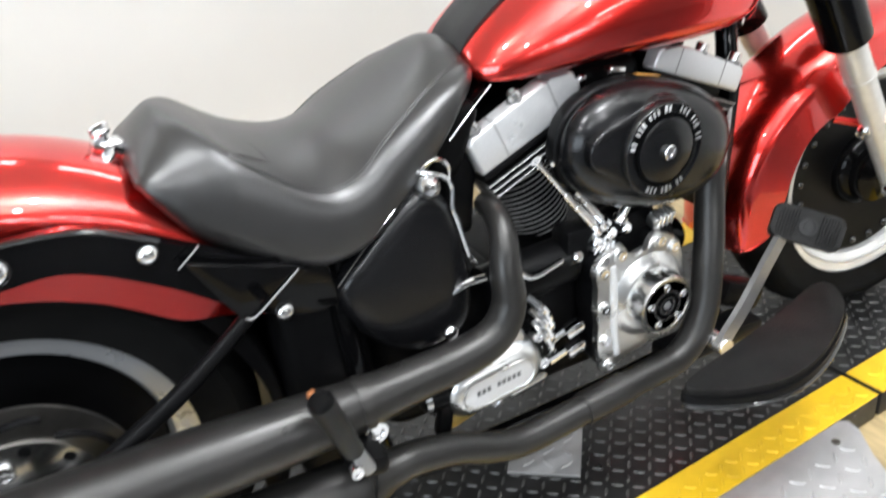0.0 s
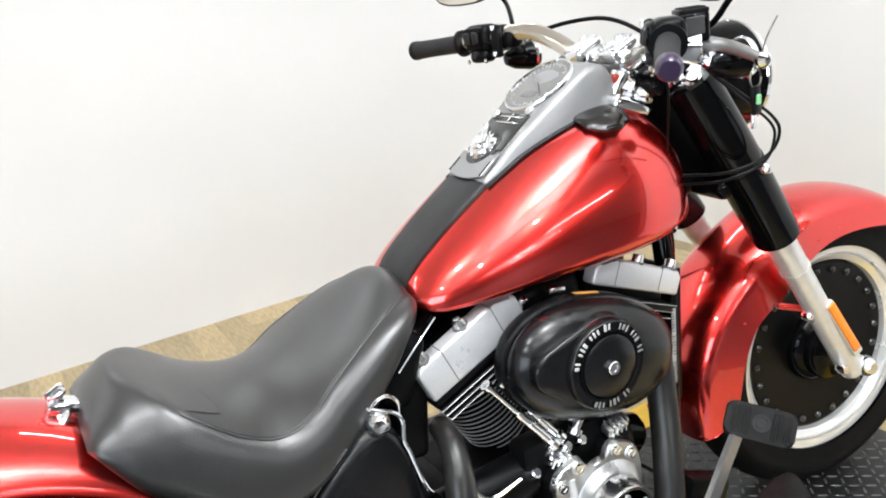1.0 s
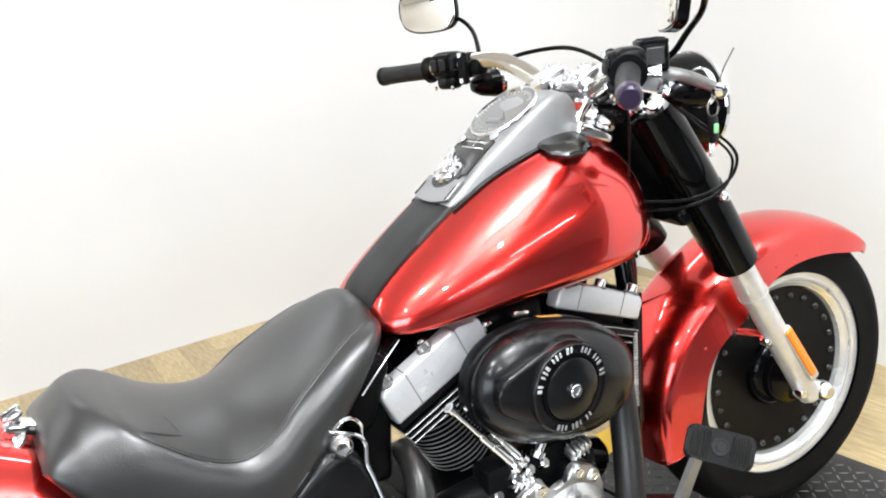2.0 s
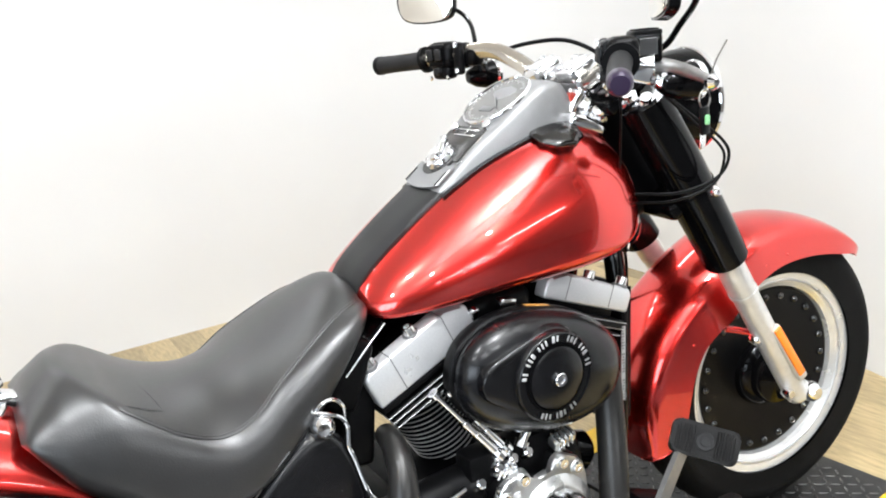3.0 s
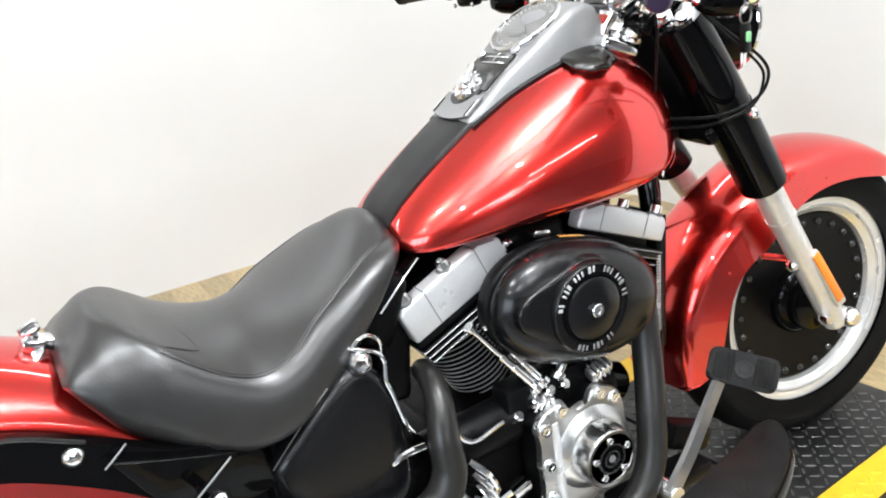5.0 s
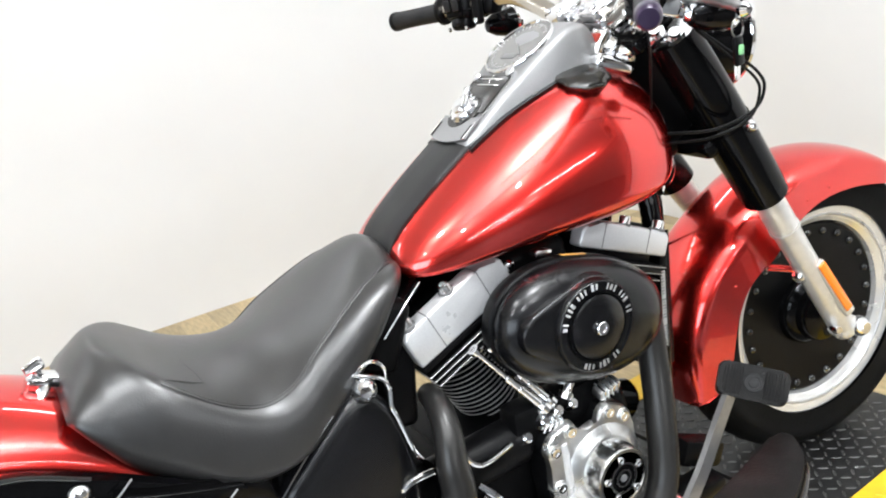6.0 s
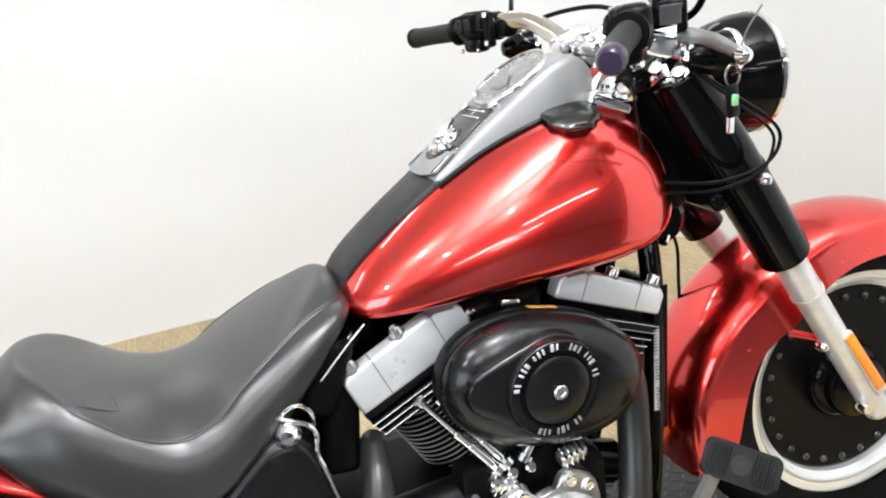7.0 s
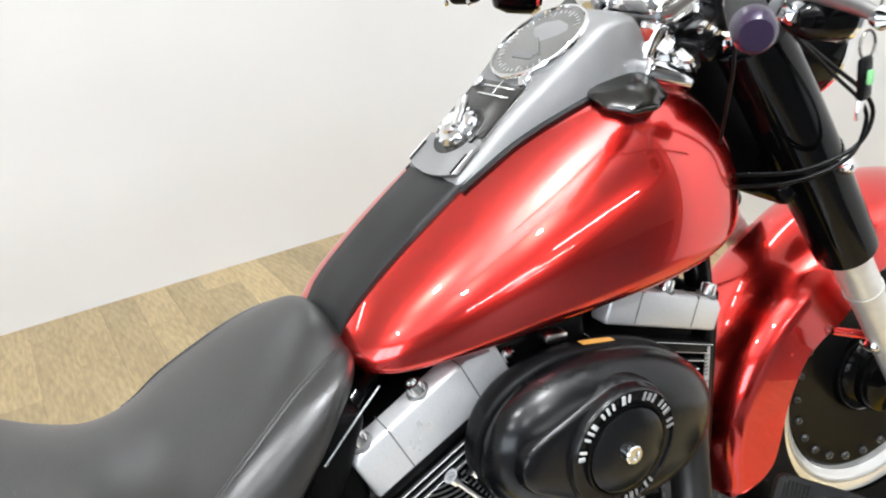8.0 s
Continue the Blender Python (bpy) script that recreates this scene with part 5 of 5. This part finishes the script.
axis = (leg(0, 1) - leg(0, 0)).normalized()
fork = part("fork", tube([leg(0.150, 0.305), leg(0.150, 0.345), leg(0.150, 0.57), leg(0.150, 0.585), leg(0.150, 0.70)], [0.022, 0.0245, 0.0250, 0.0268, 0.0268], 28, 3), FORKLEG, bike, "telescopic fork with satin legs and black covers")
part("left_leg", tube([leg(-0.150, 0.305), leg(-0.150, 0.345), leg(-0.150, 0.57), leg(-0.150, 0.585), leg(-0.150, 0.70)], [0.022, 0.0265, 0.0270, 0.0285, 0.0285], 28, 3), FORKLEG, fork)
for s in (1, -1):
    part("leg_collar", tube([leg(s * 0.15, 0.578), leg(s * 0.15, 0.584)], 0.0282, 28, 1), FORKLEG, fork)
    part("fork_cover", tube([leg(s * 0.15, 0.650 + 0.018 * s), leg(s * 0.15, 0.656 + 0.018 * s), leg(s * 0.15, 0.84), leg(s * 0.147, 0.975)], [0.040, 0.0425, 0.0435, 0.042], 32, 3), GLOSS, fork, "gloss black fork cover")
    part("cover_cap", tube([leg(s * 0.15, 0.80), leg(s * 0.15, 0.812)], 0.045, 32, 1), GLOSS, fork)
    part("axle_clamp", rbox(0.052, 0.040, 0.046, basis(leg(s * 0.150, 0.318) + FWD * 0.006, RIGHT, FWD), 0.012, 3), FORKLEG, fork)
    part("reflector_body", rbox(0.024, 0.012, 0.155, basis(leg(s * 0.177, 0.430) + FWD * 0.012, axis, FWD), 0.005), FORKLEG, fork)
    part("reflector", rbox(0.018, 0.006, 0.135, basis(leg(s * 0.184, 0.436) + FWD * 0.012, axis, FWD), 0.004, 3), ORANGE, fork, "orange side reflector")
    bolt(fork, leg(s * 0.192, 0.806) + FWD * 0.012, RIGHT * s, 0.011, 0.012, CHROME, "cover_bolt", True)
    for z in (0.50, 0.56):
        bolt(fork, leg(s * 0.105, z - 0.06) + FWD * (0.03 if z > 0.5 else 0), RIGHT * s, 0.012, 0.012, CHROME, "fender_bolt", True)
part("axle", tube([steer(0, -0.185, 0.321), steer(0, 0.145, 0.321)], 0.0135, 20, 1), CHROME, fork)
part("axle_nut", revolve([(0.0, 0.030), (0.012, 0.030), (0.019, 0.022), (0.021, 0.012), (0.021, 0.0), (0.015, -0.002)], basis(steer(0.004, 0.138, 0.316), RIGHT), 28), CHROME, fork, "domed chrome axle cover")
part("pinch_nut", revolve([(0.0, 0.01), (0.008, 0.01), (0.010, 0.006), (0.010, -0.01)], basis(leg(0.175, 0.335) - FWD * 0.035, RIGHT), 12), CHROME, fork)
for z, th in ((0.985, 0.03), (0.79, 0.035)):
    part("triple_clamp", rbox(0.09, 0.36, th, basis(leg(0, z) - FWD * 0.02, axis, RIGHT.cross(axis)), 0.012, 3), GLOSS, fork, "black triple clamp")
part("steering_head", tube([leg(0, 0.76) - FWD * 0.05, leg(0, 0.98) - FWD * 0.05], 0.036, 24, 1), GLOSS, fork)
part("neck_cover", rbox(0.11, 0.22, 0.24, basis(leg(0, 0.875) - FWD * 0.045, axis, FWD), 0.02, 3), SATIN, fork, "black neck cover")
part("fender_bracket", rbox(0.05, 0.12, 0.02, basis(leg(0, 0.60) + FWD * 0.02, axis, RIGHT.cross(axis)), 0.01), RED, fork)
for s in (1, -1):
    part("fender_stay", tube([leg(s * 0.10, 0.485) - FWD * 0.05, leg(s * 0.14, 0.470)], [0.008, 0.007], 12, 1), RED, fork)
    bolt(fork, leg(s * 0.150, 0.470) - FWD * 0.03, RIGHT * s, 0.011, 0.012, CHROME, "stay_bolt", True)

# headlamp
HL = steer(-0.19, 0.0, 0.935)
hm = basis(HL, FWD + Vector((0, 0, -0.03)), RIGHT)
head = part("headlamp", revolve([(0.0, -0.125), (0.03, -0.122), (0.06, -0.105), (0.085, -0.07), (0.097, -0.03), (0.1, 0.0)], hm, 48), GLOSS, bike, "gloss black headlamp bucket with chrome ring")
part("trim_ring", revolve([(0.1, -0.002), (0.1025, 0.0), (0.103, 0.006), (0.099, 0.012), (0.092, 0.016)], hm, 56, cap=False), CHROME, head, "chrome trim ring")
part("lens", revolve([(0.092, 0.018), (0.08, 0.028), (0.05, 0.036), (0.0, 0.040)], hm, 48), LENS, head)
part("reflector_bowl", revolve([(0.092, 0.016), (0.06, -0.04), (0.0, -0.07)], hm, 40, cap=False), CHROME, head)

# ---- handlebar, risers and controls ----
barpts = [(1.046, 0.480, 1.050), (1.080, 0.36, 1.056), (1.118, 0.27, 1.064), (1.150, 0.21, 1.066), (1.163, 0.14, 1.040), (1.157, 0.07, 1.012), (1.150, 0.0, 1.008), (1.142, -0.07, 1.010), (1.128, -0.13, 1.034), (1.098, -0.20, 1.052), (1.05, -0.245, 1.050), (1.004, -0.288, 1.041), (0.958, -0.338, 1.030)]
bar = part("handlebar", tube(barpts, 0.0158, 20, 5), NICKEL, bike, "satin nickel handlebar with black rubber grips")
part("left_grip", tube([barpts[0], (1.063, 0.42, 1.053), (1.082, 0.355, 1.056)], [0.0185, 0.0175, 0.018], 24, 4), PADRUB, bar, "black rubber grip")
part("left_grip_end", revolve([(0.0, 0.008), (0.014, 0.007), (0.0195, 0.002), (0.0195, -0.008)], basis(barpts[0], (-0.27, 0.96, -0.04)), 24), SATIN, bar)
part("right_grip", tube([(0.956, -0.340, 1.030), (0.996, -0.297, 1.040), (1.035, -0.26, 1.049)], [0.0166, 0.0162, 0.0165], 24, 4), PADRUB, bar, "black rubber throttle grip")
part("right_grip_end", revolve([(0.0, 0.006), (0.0125, 0.0055), (0.0155, 0.002), (0.0170, -0.004), (0.0172, -0.016)], basis((0.954, -0.343, 1.0295), (-0.66, -0.73, -0.17)), 28), PURPLE, bar, "plum-coloured throttle end")
part("grip_flange", tube([(1.035, -0.26, 1.049), (1.041, -0.254, 1.05)], 0.026, 28, 1), SATIN, bar)
part("left_flange", tube([(1.083, 0.352, 1.056), (1.086, 0.345, 1.057)], 0.026, 24, 1), SATIN, bar)


def switchgear(c, along, side, label, big=1.0):
    """A switch housing round the bar at c: two shells, rockers in a frame, clamp and screws."""
    m = basis(c, (0, 0, 1), along)
    body = bmesh.new()
    rbox(0.062 * big, 0.046, 0.054, m @ pose(-0.004, 0, 0.002), 0.014, 3, body)
    rbox(0.040, 0.020, 0.044, m @ pose(-0.006, -side * 0.020, 0.004, 0, 0, 4), 0.007, 2, body)
    hs = part("switch_housing", body, SATIN, bar, label)
    part("housing_seam", rbox(0.063 * big, 0.0475, 0.0015, m @ pose(-0.004, 0, -0.006), 0.0005, 1), GLOSS, hs)
    part("lower_shell", rbox(0.046, 0.034, 0.026, m @ pose(-0.002, -side * 0.006, -0.030), 0.010, 3), SATIN, hs)
    for k in range(2):
        part("rocker_frame", rbox(0.019, 0.004, 0.028, m @ pose(-0.017 + 0.021 * k, -side * 0.0295, 0.006), 0.002), GLOSS, hs)
        part("rocker_switch", rbox(0.014, 0.010, 0.022, m @ pose(-0.017 + 0.021 * k, -side * 0.0305, 0.006, 8, 0, 0), 0.003), PADRUB, hs)
    part("horn_button", revolve([(0.0, 0.006), (0.006, 0.005), (0.008, 0.0), (0.008, -0.006)], m @ basis((-0.004, -side * 0.026, -0.026), (0, -side, 0)), 16), PADRUB, hs)
    part("clamp_ring", rbox(0.024, 0.044, 0.050, m @ pose(0.042, 0, 0.0), 0.012, 3), GLOSS, hs)
    part("clamp_ear", rbox(0.020, 0.016, 0.062, m @ pose(0.046, -side * 0.018, -0.004), 0.006), SATIN, hs)
    part("perch", rbox(0.026, 0.040, 0.034, m @ pose(0.062, side * 0.010, -0.004, 0, 12, 0), 0.010), SATIN, hs)
    for z in (0.022, -0.026):
        bolt(hs, m @ Vector((0.046, -side * 0.027, z)), (0, 0, 1), 0.0045, 0.004)
    for x in (-0.026, 0.018):
        bolt(hs, m @ Vector((x, -side * 0.022, -0.040)), (0, -side * 0.7, -0.7), 0.0035, 0.002)
    return m


switchgear(Vector((1.104, 0.300, 1.060)), Vector((0.30, -0.95, 0.05)), 1, "black switch housing")
switchgear(Vector((1.066, -0.228, 1.053)), Vector((0.60, 0.80, 0)), -1, "black throttle housing", 1.1)
# clutch lever perch and lever
part("clutch_lever", tube([(1.150, 0.24, 1.050), (1.175, 0.30, 1.046), (1.165, 0.38, 1.044), (1.150, 0.47, 1.046)], [0.009, 0.008, 0.007, 0.009], 10), POLISH, bar)
part("brake_lever", tube([(1.110, -0.188, 1.032), (1.148, -0.210, 1.034), (1.163, -0.248, 1.026), (1.161, -0.286, 1.016), (1.160, -0.303, 1.010)], [0.009, 0.0105, 0.010, 0.008, 0.007], 16), LEVER, bar, "broad satin brake lever")
part("lever_ball", revolve([(0.0, 0.012), (0.008, 0.009), (0.012, 0.0), (0.008, -0.009), (0.0, -0.012)], basis((1.159, -0.310, 1.008), (0, -1, 0)), 18), CHROME, bar)
part("brake_reservoir", rbox(0.044, 0.046, 0.044, pose(1.135, -0.205, 1.060, 0, 0, -30), 0.007, 3), GLOSS, bar, "black brake fluid reservoir")
part("reservoir_lid", rbox(0.043, 0.045, 0.008, pose(1.135, -0.205, 1.0815, 0, 0, -30), 0.003), SATIN, bar)
for k in range(5):
    part("lid_rib", rbox(0.034, 0.0035, 0.003, pose(1.135, -0.205, 1.0861, 0, 0, -30) @ pose(0, -0.017 + 0.0085 * k, 0), 0.001, 1), SATIN, bar)
part("sight_window", rbox(0.002, 0.028, 0.024, pose(1.135, -0.205, 1.062, 0, 0, -30) @ pose(-0.0222, 0, 0), 0.0008, 1), SIGHT, bar, "dark grey fluid window")
part("sight_window", rbox(0.026, 0.002, 0.024, pose(1.135, -0.205, 1.062, 0, 0, -30) @ pose(0, -0.0232, 0), 0.0008, 1), SIGHT, bar, "dark grey fluid window")
part("master_body", tube([(1.090, -0.175, 1.035), (1.135, -0.225, 1.035)], 0.017, 18, 1), POLISH, bar)
part("control_cube", rbox(0.035, 0.03, 0.03, pose(1.115, -0.215, 1.028, 10, 15, -30), 0.006), CHROME, bar)

risers = part("right_riser", tube([(1.108, -0.050, 0.935), (1.122, -0.050, 0.965), (1.150, -0.048, 1.000)], [0.024, 0.020, 0.022], 20, 4), CHROME, bike, "chrome handlebar risers and clamp")
part("left_riser", tube([(1.114, 0.050, 0.935), (1.128, 0.050, 0.965), (1.156, 0.048, 1.000)], [0.024, 0.020, 0.022], 20, 4), CHROME, risers)
for y, x in ((0.048, 1.156), (-0.046, 1.150)):
    cl = basis((x, y, 1.012), (0.1, 1, 0), (0.9, 0, 0.42))
    part("bar_clamp", revolve([(0.012, -0.026), (0.024, -0.026), (0.028, -0.022), (0.028, 0.022), (0.024, 0.026), (0.012, 0.026)], cl, 28, cap=False), CHROME, risers)
    part("clamp_cap", rbox(0.060, 0.050, 0.028, pose(x - 0.012, y, 1.030, 0, -24, -6), 0.010, 3), CHROME, risers)
    for dx in (-0.024, 0.010):
        for dy in (-0.013, 0.013):
            bolt(risers, (x - 0.010 + dx, y + dy, 1.041 + dx * 0.42), (-0.42, 0, 0.9), 0.0070, 0.006, CHROME, "clamp_bolt")
part("centre_cover", rbox(0.046, 0.060, 0.020, pose(1.150, 0.0, 1.022, 0, -24, -6), 0.009, 3), CHROME, risers)
part("lower_clamp", rbox(0.075, 0.190, 0.026, pose(1.125, -0.005, 0.945, 0, 20, -6), 0.010, 3), CHROME, risers)
for x, y, z, r in ((1.139, -0.062, 0.964, 0.019), (1.146, -0.088, 0.954, 0.016), (1.120, -0.030, 0.960, 0.014), (1.110, 0.012, 0.966, 0.014), (1.177, -0.120, 0.977, 0.017), (1.198, -0.142, 0.970, 0.015), (1.162, -0.105, 0.985, 0.012)):
    part("fitting", revolve([(0.0, r * 1.1), (r * 0.6, r * 1.05), (r * 0.68, r * 0.7), (r, r * 0.55), (r * 1.05, 0.0), (r * 0.85, -r * 0.3), (r * 0.8, -r)], basis((x, y, z), (-0.55, -0.5, 0.65)), 10), CHROME, risers, smooth=25)
part("hose_union", tube([(1.150, -0.088, 0.958), (1.178, -0.115, 0.968), (1.205, -0.150, 0.968)], 0.010, 14), CHROME, risers)
part("fork_cap", revolve([(0.0, 0.014), (0.018, 0.013), (0.024, 0.006), (0.025, -0.01)], basis(steer(-0.445, 0.125, 0.992), (-0.5, 0, 0.86)), 6), CHROME, risers)
part("red_reflex", rbox(0.012, 0.020, 0.016, pose(1.118, -0.052, 0.986, 0, 25, -6), 0.003), material("red_jewel", (0.25, 0.03, 0.02), 0.2), risers)
part("mirror_nut", revolve([(0.0, 0.016), (0.010, 0.014), (0.014, 0.006), (0.014, -0.008)], basis((1.152, -0.222, 1.010), (-0.6, -0.7, 0.2)), 20), CHROME, risers)

# turn signals
def signal(c, d, label):
    m = basis(c, d)
    s = part("turn_signal", revolve([(0.0, -0.05), (0.012, -0.047), (0.022, -0.03), (0.028, 0.0), (0.029, 0.012), (0.0, 0.012)], m, 28), GLOSS, bike, label)
    part("signal_ring", revolve([(0.029, 0.008), (0.031, 0.012), (0.029, 0.018), (0.025, 0.018)], m, 28, cap=False), CHROME, s)
    part("signal_lens", revolve([(0.026, 0.014), (0.02, 0.022), (0.0, 0.026)], m, 24), LENS, s)
    return s


sl = signal((1.190, 0.285, 1.016), (0.95, -0.15, 0.0), "black bullet turn signal")
part("signal_stem", tube([(1.155, 0.26, 1.045), (1.180, 0.28, 1.020), (1.185, 0.30, 1.018)], 0.009, 10), CHROME, sl)
sr = signal((1.19, -0.235, 1.005), (0.95, -0.15, 0.0), "black bullet turn signal")
part("signal_stem", tube([(1.10, -0.19, 1.03), (1.15, -0.22, 1.01), (1.18, -0.235, 1.005)], 0.009, 10), CHROME, sr)


# mirrors
def mirror(base, pts, centre, normal, label):
    st = part("mirror", tube(pts, 0.0048, 10), GLOSS, bike, label)
    m = basis(centre, normal, (1, -1, 0) if centre[1] > 0 else (0.1, 1, 0))
    o = smooth_outline([(-0.065, 0.02), (-0.055, 0.036), (0.0, 0.042), (0.055, 0.036), (0.066, 0.018), (0.064, -0.022), (0.045, -0.040), (0.0, -0.044), (-0.045, -0.038), (-0.064, -0.018)], 3)
    part("mirror_shell", prism(o, 0.014, m @ Matrix.Translation((0, 0, -0.014)), 0.004), GLOSS, st, "black mirror shell")
    part("mirror_glass", prism([(a * 0.94, b * 0.92) for a, b in o], 0.002, m, 0.0008), MIRROR, st)
    return st


mirror(0, [(1.162, 0.285, 1.066), (1.168, 0.292, 1.083), (1.200, 0.350, 1.115), (1.216, 0.405, 1.140), (1.200, 0.440, 1.160)], (1.158, 0.455, 1.170), (-0.81, -0.585, 0.0), "black-stemmed rear-view mirror on the handlebar")
mirror(0, [(1.150, -0.19, 1.045), (1.168, -0.215, 1.060), (1.161, -0.25, 1.088), (1.138, -0.30, 1.119), (1.108, -0.332, 1.150), (1.075, -0.345, 1.168), (1.042, -0.36, 1.160)], (1.020, -0.351, 1.143), (-0.80, 0.58, 0.15), "black-stemmed rear-view mirror on the handlebar")

# cables
def cable(name, pts, r=0.0035, mat=None, label=""):
    return part(name, tube(pts, r, 8, 6), mat or SATIN, bike, label)


cable("clutch_cable", [(1.165, 0.25, 1.055), (1.21, 0.17, 1.072), (1.235, 0.08, 1.070), (1.235, -0.02, 1.03), (1.225, -0.06, 0.97)], 0.004)
cable("throttle_cable", [(1.04, -0.245, 1.03), (1.055, -0.235, 0.98), (1.085, -0.20, 0.925), (1.11, -0.17, 0.88)], 0.0016)
cable("brake_hose", [(1.15, -0.21, 1.00), (1.235, -0.205, 0.945), (1.300, -0.205, 0.900), (1.318, -0.205, 0.868), (1.295, -0.20, 0.836), (1.235, -0.175, 0.818), (1.163, -0.145, 0.826)], 0.0027, label="black brake hose loop")
cable("brake_hose", [(1.17, -0.21, 0.985), (1.245, -0.205, 0.930), (1.296, -0.205, 0.890), (1.306, -0.205, 0.862), (1.285, -0.20, 0.826), (1.23, -0.172, 0.806), (1.163, -0.14, 0.81)], 0.0024)
cable("front_wire", [(1.393, 0.09, 0.717), (1.36, 0.09, 0.722), (1.336, 0.09, 0.718), (1.345, 0.09, 0.673), (1.359, 0.09, 0.627), (1.359, 0.09, 0.56), (1.361, 0.09, 0.491), (1.372, 0.09, 0.429)], 0.0034)
cable("whisker_wire", [(1.160, -0.305, 1.014), (1.172, -0.305, 1.037), (1.194, -0.305, 1.062)], 0.0012, STEEL)
horn = part("horn", revolve([(0.0, 0.02), (0.03, 0.018), (0.04, 0.008), (0.04, -0.02), (0.03, -0.03)], basis((1.235, -0.03, 0.735), (-0.2, -0.95, 0.0)), 32), GLOSS, bike, "round black horn under the neck")
part("chrome_stub", tube([(1.255, -0.03, 0.72), (1.225, -0.05, 0.70)], 0.008, 10, 1), CHROME, horn)

# key with green tag, hanging at the brake lever end
key = thing("key_with_tag", "small key with a green tag hanging from the brake lever", "key")
key.location = (0.0, 0.027, 0.0)
ring = [(1.150 + 0.011 * math.cos(a), -0.330, 0.985 + 0.013 * math.sin(a)) for a in np.linspace(0, 2 * math.pi, 13)]
part("key_ring", tube(ring, 0.0014, 6, 2), STEEL, key)
part("tag", rbox(0.011, 0.005, 0.014, pose(1.146, -0.338, 0.957, 0, 8, 20), 0.003), GREEN, key, "green plastic tag")
part("fob", rbox(0.020, 0.008, 0.040, pose(1.148, -0.331, 0.955, 0, -4, 10), 0.004), SATIN, key, "black plastic fob")
part("key_blade", rbox(0.012, 0.004, 0.022, pose(1.145, -0.330, 0.927, 0, 6, 10), 0.002), POLISH, key)

# jiffy stand on the far side
stand = part("side_stand", tube([(0.95, 0.14, 0.16), (0.99, 0.22, 0.09), (1.02, 0.29, 0.018)], [0.014, 0.013, 0.012], 12), SATIN, bike, "black side stand")
part("stand_foot", rbox(0.07, 0.045, 0.008, pose(1.025, 0.295, 0.006), 0.003), SATIN, stand)
part("primary_cover", prism(stadium(0.34, 0.085), 0.05, Matrix(((1, 0, 0, 0.78), (0, 0, 1, 0.13), (0, 1, 0, 0.32), (0, 0, 0, 1))), 0.015, 3), GLOSS, engine, "black primary chain cover")

# ---- floor, plank by plank ----
floor_ob = tagged(part("floor", rbox(9.2, 3.45, 0.1, pose(1.1, 0.775, FLOOR - 0.054), 0), UNDER, smooth=0), "light oak plank floor of the showroom", "floor", kind="structure")
PW, PLN = 0.125, 0.92


def plank_mesh(w, l):
    bm = rbox(w - 0.0006, l - 0.0006, 0.004, None, 0.0003, 1)
    me = bpy.data.meshes.new("plank")
    bm.to_mesh(me)
    bm.free()
    me.materials.append(PLANK)
    return me


pl_me = plank_mesh(PW, PLN)
tail = {}
for i in range(67):
    x = -3.1 + i * PW
    off = (0.0, 0.37, 0.68, 0.19, 0.52)[i % 5] * PLN
    y = WALL_Y - off
    while y > -0.95:
        y0, y1 = y - PLN, y
        if y == WALL_Y - off and off > 0.05:
            key_l = round(off, 3)
            if key_l not in tail:
                tail[key_l] = plank_mesh(PW, off)
            p = new("plank", tail[key_l])
            p.location = (x, WALL_Y - off / 2, FLOOR - 0.002)
            p.parent = floor_ob
        ln = min(PLN, y + 0.95)
        if ln < 0.03:
            break
        key_l = round(ln, 3)
        if ln < PLN and key_l not in tail:
            tail[key_l] = plank_mesh(PW, ln)
        p = new("plank", tail[key_l] if ln < PLN else pl_me)
        p.location = (x, y - ln / 2, FLOOR - 0.002)
        p.parent = floor_ob
        y -= PLN
# unseen floor, added dark so the paintwork reflects little from below
tagged(part("shop_floor", rbox(9.2, 16.45, 0.1, pose(1.1, -9.176, FLOOR - 0.05), 0), DARKFLOOR, smooth=0), "dark grey floor added out of view", "floor", kind="structure")
